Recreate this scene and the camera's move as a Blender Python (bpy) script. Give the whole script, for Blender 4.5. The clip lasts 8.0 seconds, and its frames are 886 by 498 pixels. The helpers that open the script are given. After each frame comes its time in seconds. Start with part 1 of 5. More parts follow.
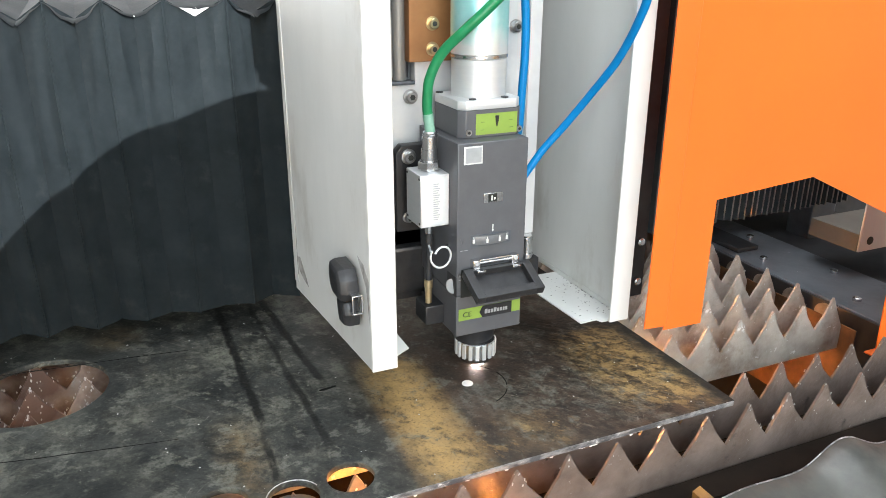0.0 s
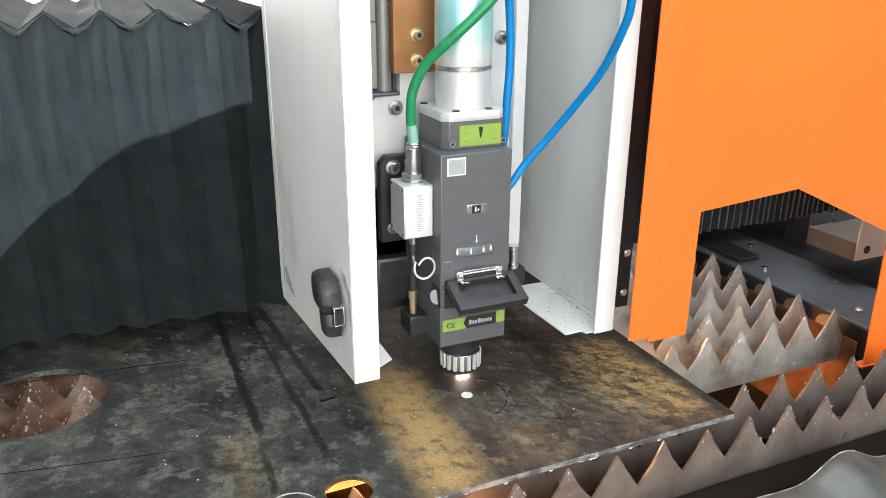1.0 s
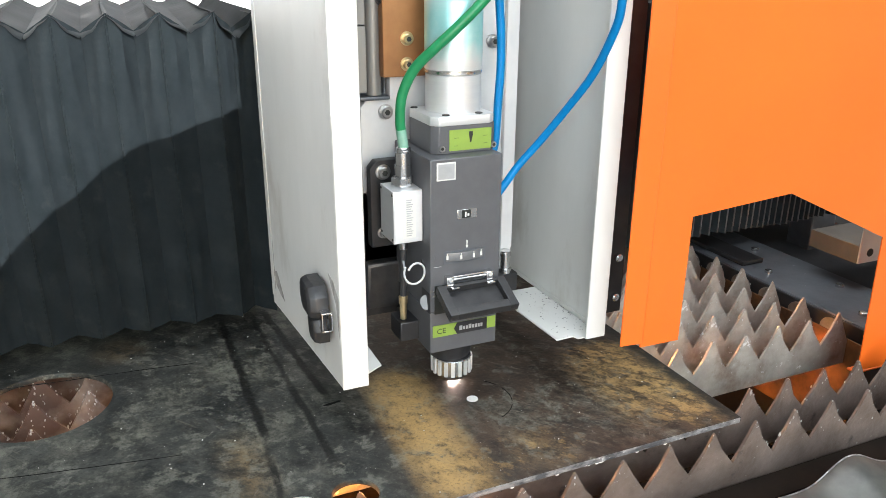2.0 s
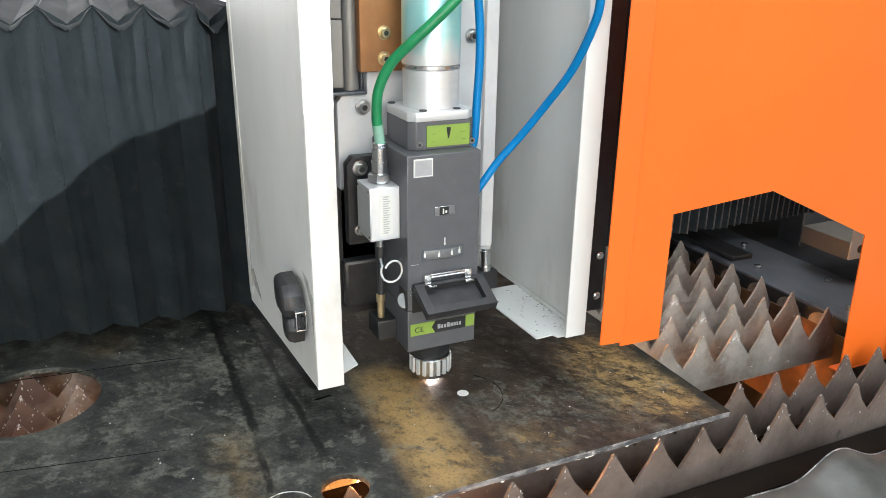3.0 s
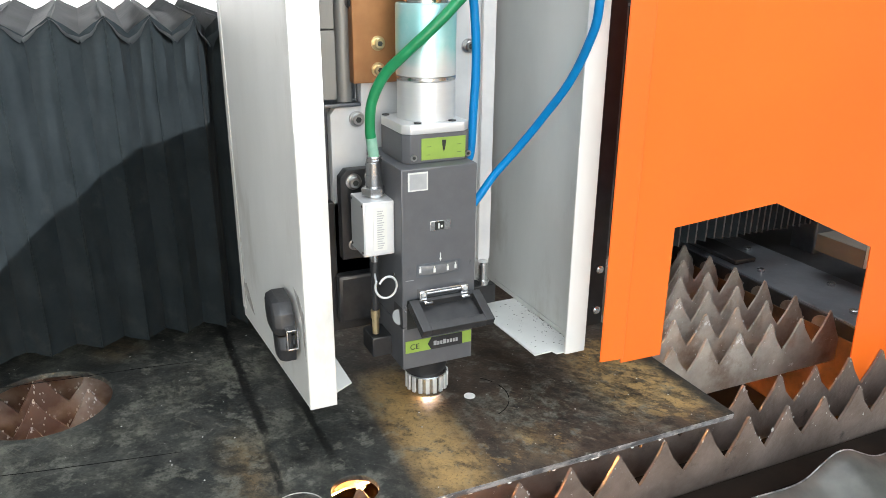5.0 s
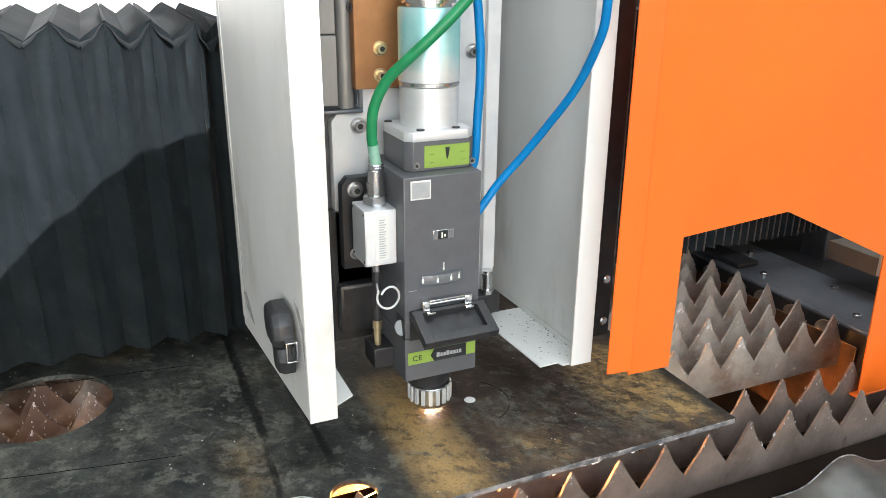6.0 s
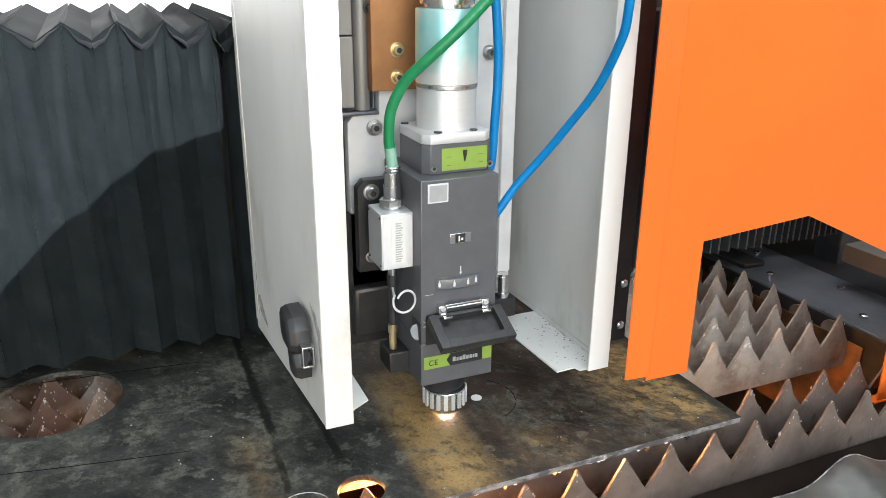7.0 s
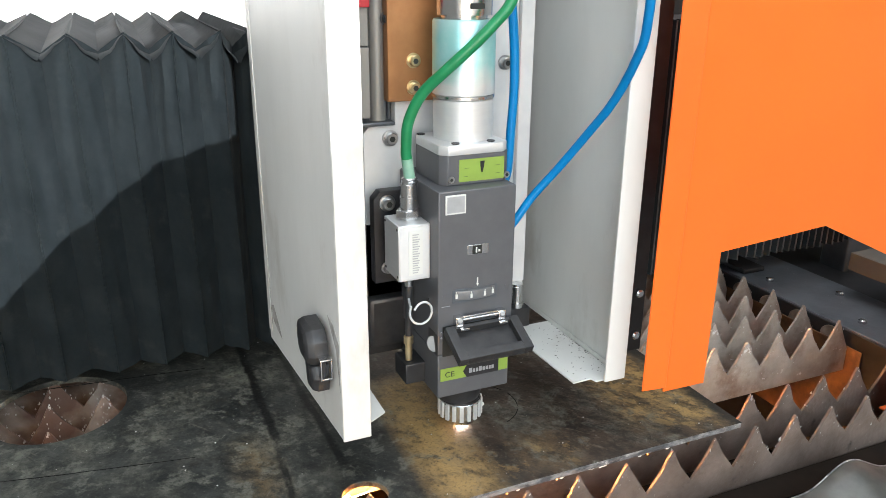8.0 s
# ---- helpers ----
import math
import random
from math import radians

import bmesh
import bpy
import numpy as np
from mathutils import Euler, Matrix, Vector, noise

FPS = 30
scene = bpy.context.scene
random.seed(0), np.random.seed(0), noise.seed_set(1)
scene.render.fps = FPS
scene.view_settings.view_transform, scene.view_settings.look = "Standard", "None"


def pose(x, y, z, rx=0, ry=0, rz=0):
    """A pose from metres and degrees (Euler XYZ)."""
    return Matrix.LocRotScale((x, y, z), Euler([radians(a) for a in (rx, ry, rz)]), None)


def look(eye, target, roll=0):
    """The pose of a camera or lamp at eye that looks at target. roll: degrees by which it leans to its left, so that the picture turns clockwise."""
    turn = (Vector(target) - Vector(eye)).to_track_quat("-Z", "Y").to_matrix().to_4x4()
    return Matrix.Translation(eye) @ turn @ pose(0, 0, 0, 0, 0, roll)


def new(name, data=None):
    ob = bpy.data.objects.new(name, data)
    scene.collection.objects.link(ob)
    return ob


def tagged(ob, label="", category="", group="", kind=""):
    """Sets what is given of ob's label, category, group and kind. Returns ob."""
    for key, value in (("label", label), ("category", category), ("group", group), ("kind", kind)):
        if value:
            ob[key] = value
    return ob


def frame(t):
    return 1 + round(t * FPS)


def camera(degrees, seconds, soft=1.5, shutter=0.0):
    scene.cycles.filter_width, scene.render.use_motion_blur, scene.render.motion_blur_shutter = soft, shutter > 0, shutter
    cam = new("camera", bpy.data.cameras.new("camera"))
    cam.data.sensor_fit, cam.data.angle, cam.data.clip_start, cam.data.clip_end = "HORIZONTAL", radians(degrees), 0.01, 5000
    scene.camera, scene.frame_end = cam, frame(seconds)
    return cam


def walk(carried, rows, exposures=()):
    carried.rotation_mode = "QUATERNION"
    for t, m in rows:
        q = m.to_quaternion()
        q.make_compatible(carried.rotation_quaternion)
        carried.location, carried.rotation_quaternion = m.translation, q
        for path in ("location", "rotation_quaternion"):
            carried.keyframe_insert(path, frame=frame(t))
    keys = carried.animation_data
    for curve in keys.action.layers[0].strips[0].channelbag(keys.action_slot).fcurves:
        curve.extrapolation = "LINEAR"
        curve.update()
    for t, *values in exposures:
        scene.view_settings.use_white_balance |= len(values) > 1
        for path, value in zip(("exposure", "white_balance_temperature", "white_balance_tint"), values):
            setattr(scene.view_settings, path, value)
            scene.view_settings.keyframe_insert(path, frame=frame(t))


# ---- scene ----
cam = camera(59.88, 8.0, soft=0.75)
walk(cam, [
    (0.0, pose(-0.3052, -0.6268, 0.4132, 69.227, -0.137, -23.803)),
    (0.5, pose(-0.3003, -0.6231, 0.4162, 69.121, -0.261, -23.993)),
    (1.0, pose(-0.3023, -0.6241, 0.4194, 69.553, -0.285, -23.622)),
    (2.5, pose(-0.3072, -0.6196, 0.4201, 69.746, -0.329, -23.627)),
    (3.0, pose(-0.3065, -0.6201, 0.4179, 69.442, -0.616, -24.235)),
    (3.5, pose(-0.3093, -0.6245, 0.4181, 69.546, -0.596, -23.967)),
    (4.0, pose(-0.3139, -0.6278, 0.4209, 69.708, -0.811, -24.138)),
    (4.5, pose(-0.3156, -0.6273, 0.4208, 69.708, -0.521, -24.171)),
    (6.0, pose(-0.3097, -0.6276, 0.4214, 70.003, -0.358, -23.765)),
    (6.5, pose(-0.3104, -0.6293, 0.4206, 69.908, -0.269, -23.191)),
    (7.0, pose(-0.3132, -0.6317, 0.4221, 69.976, -0.409, -23.295)),
    (7.5, pose(-0.3186, -0.6345, 0.4247, 70.144, 0.164, -23.132)),
    (8.0, pose(-0.3178, -0.6348, 0.4272, 70.272, -0.351, -23.369)),
], exposures=[(0.0, 1.96), (1.0, 1.96), (2.5, 1.78), (3.0, 1.70), (4.5, 1.76), (6.5, 1.70), (8.0, 1.68)])

# ---- light: sky, low direct light from the front, two added area fills ----
SUN_WAY = Vector((0.10, -1.0, 0.13)).normalized()   # towards the light
world = bpy.data.worlds.new("world")
scene.world = world
world.use_nodes = True
wn = world.node_tree
sky = wn.nodes.new("ShaderNodeTexSky")
sky.sky_type, sky.sun_disc = "NISHITA", False
sky.sun_elevation = math.asin(SUN_WAY.z)
sky.sun_rotation = math.atan2(SUN_WAY.x, SUN_WAY.y)
wn.links.new(sky.outputs["Color"], wn.nodes["Background"].inputs["Color"])
wn.nodes["Background"].inputs["Strength"].default_value = 0.062
sun = new("sun", bpy.data.lights.new("sun", "SUN"))
sun.data.energy, sun.data.angle, sun.data.color = 3.3, radians(0.06), (0.98, 0.99, 1.0)
sun.matrix_world = look(SUN_WAY * 6, (0, 0, 0))
# added fill lamp, brightens all faces that look to the front
front_fill = new("front_fill", bpy.data.lights.new("front_fill", "AREA"))
front_fill.data.shape, front_fill.data.size, front_fill.data.size_y = "RECTANGLE", 4.4, 3.2
front_fill.data.energy, front_fill.data.color = 77, (0.83, 0.93, 1.0)
front_fill.matrix_world = look((-0.35, -3.4, 1.4), (0, 0.2, 0.2))
# added fill lamp overhead, brightens upward faces
top_fill = new("top_fill", bpy.data.lights.new("top_fill", "AREA"))
top_fill.data.shape, top_fill.data.size, top_fill.data.size_y = "RECTANGLE", 3.0, 2.4
top_fill.data.energy, top_fill.data.color = 46, (0.93, 0.97, 1.0)
top_fill.matrix_world = look((0.2, -0.2, 4.1), (0.2, -0.2, 0))


# ---- materials ----
def material(name, base, rough=0.5, metal=0.0, second=None, scale=40.0, detail=6.0, low=0.35, high=0.65,
             bump=0.0, bump_scale=200.0, rough_to=None, emit=None, power=0.0, stretch=None, spots=None, spot_scale=8.0,
             spot_low=0.55, spot_high=0.7, coat=0.0, random_tint=0.0, spec=0.5, fleck=None, fleck_scale=170.0, fleck_low=0.60):
    m = bpy.data.materials.new(name)
    m.use_nodes = True
    t = m.node_tree
    b = t.nodes["Principled BSDF"]
    b.inputs["Roughness"].default_value, b.inputs["Metallic"].default_value = rough, metal
    b.inputs["Coat Weight"].default_value = coat
    b.inputs["Specular IOR Level"].default_value = spec
    coords = t.nodes.new("ShaderNodeTexCoord")
    vec = coords.outputs["Object"]
    if stretch:
        mp = t.nodes.new("ShaderNodeMapping")
        mp.inputs["Scale"].default_value = stretch
        t.links.new(vec, mp.inputs["Vector"])
        vec = mp.outputs["Vector"]

    def noisy(sc, lo, hi, det=detail, rgh=0.6):
        n = t.nodes.new("ShaderNodeTexNoise")
        n.inputs["Scale"].default_value, n.inputs["Detail"].default_value, n.inputs["Roughness"].default_value = sc, det, rgh
        t.links.new(vec, n.inputs["Vector"])
        r = t.nodes.new("ShaderNodeMapRange")
        r.inputs["From Min"].default_value, r.inputs["From Max"].default_value = lo, hi
        t.links.new(n.outputs["Fac"], r.inputs["Value"])
        return r.outputs["Result"]

    def mix(fac, a, c):
        x = t.nodes.new("ShaderNodeMix")
        x.data_type = "RGBA"
        t.links.new(fac, x.inputs[0])
        for sock, v in ((x.inputs[6], a), (x.inputs[7], c)):
            if isinstance(v, tuple):
                sock.default_value = (*v, 1)
            else:
                t.links.new(v, sock)
        return x.outputs[2]

    col = base
    if second:
        f = noisy(scale, low, high)
        col = mix(f, base, second)
        if rough_to is not None:
            r = t.nodes.new("ShaderNodeMapRange")
            r.inputs["To Min"].default_value, r.inputs["To Max"].default_value = rough, rough_to
            t.links.new(f, r.inputs["Value"])
            t.links.new(r.outputs["Result"], b.inputs["Roughness"])
    if spots:
        col = mix(noisy(spot_scale, spot_low, spot_high, 8.0, 0.65), col, spots)
    if fleck:
        col = mix(noisy(fleck_scale, fleck_low, fleck_low + 0.06, 5.0, 0.7), col, fleck)
    if random_tint:
        info = t.nodes.new("ShaderNodeObjectInfo")
        h = t.nodes.new("ShaderNodeHueSaturation")
        r = t.nodes.new("ShaderNodeMapRange")
        r.inputs["To Min"].default_value, r.inputs["To Max"].default_value = 1 - random_tint, 1 + random_tint
        t.links.new(info.outputs["Random"], r.inputs["Value"])
        t.links.new(r.outputs["Result"], h.inputs["Value"])
        if isinstance(col, tuple):
            h.inputs["Color"].default_value = (*col, 1)
        else:
            t.links.new(col, h.inputs["Color"])
        col = h.outputs["Color"]
    if isinstance(col, tuple):
        b.inputs["Base Color"].default_value = (*col, 1)
    else:
        t.links.new(col, b.inputs["Base Color"])
    if bump:
        n = t.nodes.new("ShaderNodeTexNoise")
        n.inputs["Scale"].default_value, n.inputs["Detail"].default_value = bump_scale, 6
        t.links.new(vec, n.inputs["Vector"])
        bm_ = t.nodes.new("ShaderNodeBump")
        bm_.inputs["Strength"].default_value, bm_.inputs["Distance"].default_value = bump, 0.002
        t.links.new(n.outputs["Fac"], bm_.inputs["Height"])
        t.links.new(bm_.outputs["Normal"], b.inputs["Normal"])
    if emit:
        b.inputs["Emission Color"].default_value, b.inputs["Emission Strength"].default_value = (*emit, 1), power
    return m


WHITE = material("white_powder_coat", (0.68, 0.68, 0.655), 0.45, second=(0.60, 0.60, 0.575), scale=9, bump=0.05, bump_scale=900,
                 spots=(0.38, 0.35, 0.30), spot_scale=12, spot_low=0.55, spot_high=0.82, stretch=(1, 1, 0.45))
ORANGE = material("orange_powder_coat", (0.84, 0.153, 0.018), 0.33, second=(0.79, 0.138, 0.015), scale=5, bump=0.06, bump_scale=700)
BELLOWS = material("black_bellows_cloth", (0.0182, 0.0240, 0.0275), 0.72, second=(0.0300, 0.0380, 0.0425), scale=16, bump=0.35, bump_scale=60,
                   spots=(0.042, 0.050, 0.053), spot_scale=26, spot_low=0.58, spot_high=0.80, spec=0.05)
BELLOWS.node_tree.nodes["Principled BSDF"].inputs["Sheen Weight"].default_value = 0.04
BELLOWS.node_tree.nodes["Principled BSDF"].inputs["Sheen Roughness"].default_value = 0.4
HEAD = material("grey_anodised_aluminium", (0.088, 0.090, 0.098), 0.45, 0.15, second=(0.100, 0.102, 0.110), scale=60, bump=0.03, bump_scale=1500)
DARK = material("black_anodised_aluminium", (0.018, 0.018, 0.020), 0.45, 0.2, second=(0.03, 0.03, 0.032), scale=50)
RUBBER = material("black_plastic", (0.018, 0.018, 0.020), 0.4, second=(0.032, 0.032, 0.033), scale=80, bump=0.08, bump_scale=300)
GROUND_STEEL = material("ground_steel", (0.24, 0.236, 0.225), 0.45, 0.35, second=(0.19, 0.187, 0.18), scale=40, stretch=(1, 1, 0.1), bump=0.04, bump_scale=500)
ALU = material("brushed_aluminium", (0.70, 0.71, 0.71), 0.42, 0.6, second=(0.66, 0.67, 0.68), scale=30, stretch=(1, 1, 8), bump=0.03, bump_scale=800)
PLATE_ALU = material("matt_aluminium_plate", (0.62, 0.63, 0.63), 0.55, 0.1, second=(0.55, 0.56, 0.57), scale=30)
CHROME = material("polished_steel", (0.66, 0.66, 0.66), 0.24, 1.0)
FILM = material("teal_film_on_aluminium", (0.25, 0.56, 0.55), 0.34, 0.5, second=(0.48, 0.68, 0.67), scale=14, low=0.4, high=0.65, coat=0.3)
COPPER = material("bronze_plate", (0.36, 0.17, 0.07), 0.42, 0.55, second=(0.27, 0.125, 0.05), scale=30, bump=0.05)
BRASS = material("brass_fitting", (0.66, 0.52, 0.30), 0.3, 0.9, second=(0.5, 0.4, 0.24), scale=90)
LIME = material("lime_green_label", (0.225, 0.335, 0.055), 0.5, second=(0.20, 0.30, 0.05), scale=50)
OLIVE = material("olive_print", (0.10, 0.15, 0.03), 0.5)
LABEL_GREY = material("pale_grey_label", (0.42, 0.43, 0.44), 0.35, 0.3, second=(0.36, 0.37, 0.38), scale=90)
DIAL = material("grey_dial_ring", (0.17, 0.175, 0.185), 0.4, 0.3, second=(0.14, 0.145, 0.15), scale=200)
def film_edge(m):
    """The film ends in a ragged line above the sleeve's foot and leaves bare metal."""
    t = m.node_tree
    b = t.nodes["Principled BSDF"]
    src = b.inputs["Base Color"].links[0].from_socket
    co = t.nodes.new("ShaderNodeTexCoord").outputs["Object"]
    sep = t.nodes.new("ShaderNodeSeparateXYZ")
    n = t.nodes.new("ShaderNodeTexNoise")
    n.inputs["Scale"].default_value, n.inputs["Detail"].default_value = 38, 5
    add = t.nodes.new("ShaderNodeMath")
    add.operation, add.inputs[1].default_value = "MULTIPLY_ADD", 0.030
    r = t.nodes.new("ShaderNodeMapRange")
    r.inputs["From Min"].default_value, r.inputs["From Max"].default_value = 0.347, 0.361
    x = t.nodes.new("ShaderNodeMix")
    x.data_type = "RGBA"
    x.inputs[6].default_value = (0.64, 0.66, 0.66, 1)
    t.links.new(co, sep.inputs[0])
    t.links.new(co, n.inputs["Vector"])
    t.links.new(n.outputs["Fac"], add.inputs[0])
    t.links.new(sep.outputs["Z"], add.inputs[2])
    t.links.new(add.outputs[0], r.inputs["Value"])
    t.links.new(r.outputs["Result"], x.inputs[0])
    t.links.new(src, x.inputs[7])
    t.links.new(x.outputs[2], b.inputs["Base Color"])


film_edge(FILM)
BOLT = material("blackened_bolt_steel", (0.36, 0.36, 0.36), 0.3, 1.0)
FOLD_EDGE = material("pale_fold_edge", (0.13, 0.13, 0.13), 0.6, second=(0.06, 0.06, 0.06), scale=60)
INK = material("black_ink", (0.012, 0.014, 0.012), 0.5)
PALE_INK = material("pale_print", (0.62, 0.63, 0.60), 0.5)
GREEN_TUBE = material("green_hose", (0.012, 0.21, 0.078), 0.35, second=(0.009, 0.17, 0.06), scale=60, spec=0.4)
CLEAR_TUBE = material("milky_hose_end", (0.24, 0.42, 0.33), 0.35, second=(0.16, 0.34, 0.24), scale=90)
BLUE_TUBE = material("blue_hose", (0.001, 0.185, 0.46), 0.35, second=(0.001, 0.16, 0.41), scale=60, spec=0.22)
LENS = material("lens_glass", (0.75, 0.78, 0.80), 0.08, 0.6)
SLAT = material("spattered_steel_slat", (0.33, 0.287, 0.243), 0.42, 0.1, second=(0.50, 0.45, 0.39), scale=30, low=0.35, high=0.68, bump=0.5, bump_scale=120,
                spots=(0.20, 0.125, 0.082), spot_scale=16, spot_low=0.52, spot_high=0.70, random_tint=0.15, fleck=(0.74, 0.72, 0.69), fleck_scale=70.0, fleck_low=0.62)
# front-row slats: their shade is put into a darker, browner colour
SHADED_SLAT = material("shaded_brown_slat", (0.130, 0.096, 0.078), 0.45, 0.25, second=(0.22, 0.172, 0.146), scale=26, low=0.35, high=0.7, bump=0.5, bump_scale=160,
                    spots=(0.055, 0.042, 0.036), spot_scale=30, spot_low=0.60, spot_high=0.70, random_tint=0.12, fleck=(0.45, 0.42, 0.39), fleck_low=0.66)


def glow_end(m):
    """Patchy dark red-brown towards the left: the jet's red glow put into the colour."""
    t = m.node_tree
    b = t.nodes["Principled BSDF"]
    src = b.inputs["Base Color"].links[0].from_socket
    co = t.nodes.new("ShaderNodeTexCoord").outputs["Object"]
    sep = t.nodes.new("ShaderNodeSeparateXYZ")
    n = t.nodes.new("ShaderNodeTexNoise")
    n.inputs["Scale"].default_value, n.inputs["Detail"].default_value = 22, 8
    along, patch = t.nodes.new("ShaderNodeMapRange"), t.nodes.new("ShaderNodeMapRange")
    along.inputs["From Min"].default_value, along.inputs["From Max"].default_value = -0.06, -0.13
    patch.inputs["From Min"].default_value, patch.inputs["From Max"].default_value = 0.36, 0.54
    patch.inputs["To Min"].default_value, patch.inputs["To Max"].default_value = 0.45, 0.95
    both = t.nodes.new("ShaderNodeMath")
    both.operation = "MULTIPLY"
    x = t.nodes.new("ShaderNodeMix")
    x.data_type = "RGBA"
    x.inputs[7].default_value = (0.105, 0.058, 0.042, 1)
    t.links.new(co, sep.inputs[0])
    t.links.new(co, n.inputs["Vector"])
    t.links.new(sep.outputs["X"], along.inputs["Value"])
    t.links.new(n.outputs["Fac"], patch.inputs["Value"])
    t.links.new(along.outputs["Result"], both.inputs[0])
    t.links.new(patch.outputs["Result"], both.inputs[1])
    t.links.new(both.outputs[0], x.inputs[0])
    t.links.new(src, x.inputs[6])
    t.links.new(x.outputs[2], b.inputs["Base Color"])


glow_end(SLAT)
# cut edge; its pale flecks paint in the sparks' light
EDGE = material("spark_lit_cut_edge", (0.10, 0.10, 0.105), 0.4, 0.4, second=(0.34, 0.33, 0.325), scale=130, low=0.42, high=0.62, bump=0.8, bump_scale=300, stretch=(0.5, 1, 1),
                fleck=(0.75, 0.73, 0.70), fleck_scale=260.0, fleck_low=0.62)
SLUG = material("bare_bright_steel", (0.92, 0.90, 0.86), 0.4, 0.1, second=(0.84, 0.82, 0.78), scale=300)
SLAG = material("grey_slag_spatter", (0.62, 0.61, 0.59), 0.38, 0.35, second=(0.32, 0.30, 0.28), scale=150, bump=0.6, bump_scale=300)
BASE = material("oily_dark_steel", (0.060, 0.065, 0.074), 0.34, 0.3, second=(0.12, 0.13, 0.145), scale=14, bump=0.1, spots=(0.02, 0.02, 0.02),
                spot_scale=10)
RUST = material("rusty_steel", (0.22, 0.105, 0.040), 0.6, 0.2, second=(0.06, 0.032, 0.017), scale=24, bump=0.3)
PIT = material("sooty_tray", (0.007, 0.006, 0.005), 0.9, spec=0.1, second=(0.016, 0.011, 0.008), scale=12, bump=0.4, bump_scale=60)
BAG = material("grey_translucent_film", (0.095, 0.100, 0.093), 0.26, second=(0.17, 0.175, 0.16), scale=14, bump=0.55, bump_scale=26,
               spots=(0.17, 0.11, 0.09), spot_scale=7, spot_low=0.55, spot_high=0.7)
YELLOW = material("yellow_paint", (0.30, 0.15, 0.035), 0.5, second=(0.18, 0.085, 0.03), scale=40)
CONCRETE = material("concrete_floor", (0.22, 0.22, 0.22), 0.8, second=(0.16, 0.16, 0.16), scale=3, bump=0.2)
PAINT_WALL = material("white_hall_wall", (0.60, 0.61, 0.62), 0.8, second=(0.54, 0.55, 0.56), scale=2, bump=0.05)
SPARK = material("white_hot_spark", (1, 0.8, 0.7), 0.5, emit=(1.0, 0.86, 0.80), power=20)
RAIL_STEEL = material("blue_grey_machined_steel", (0.080, 0.088, 0.102), 0.36, 0.2, second=(0.145, 0.158, 0.175), scale=9, bump=0.12, bump_scale=90, spots=(0.05, 0.053, 0.06),
                      spot_scale=14, spot_low=0.55, spot_high=0.66, fleck=(0.42, 0.43, 0.44), fleck_scale=60.0, fleck_low=0.69)
# grey for the guard's scuffs and for the shade painted beside the latch
RUB_AND_SHADE = material("grey_rub_and_shade", (0.20, 0.19, 0.175), 0.6, second=(0.42, 0.41, 0.39), scale=70, low=0.35, high=0.6)
DARK_BOLT = material("dark_bolt_steel", (0.40, 0.40, 0.40), 0.3, 1.0)
# beige with the shade of the bracket's side put into the colour
SHADED_BEIGE = material("shaded_beige_paint", (0.15, 0.138, 0.115), 0.6, second=(0.11, 0.10, 0.085), scale=12, bump=0.08)
SCALLOP = material("scorched_holder_steel", (0.27, 0.245, 0.215), 0.5, 0.15, second=(0.15, 0.115, 0.085), scale=30, bump=0.3)
GLOW = material("glowing_spark_jet", (1, 0.5, 0.15), 0.5, emit=(1.0, 0.40, 0.10), power=250)
KERF = material("burnt_kerf", (0.008, 0.0075, 0.007), 0.7, spec=0.15)


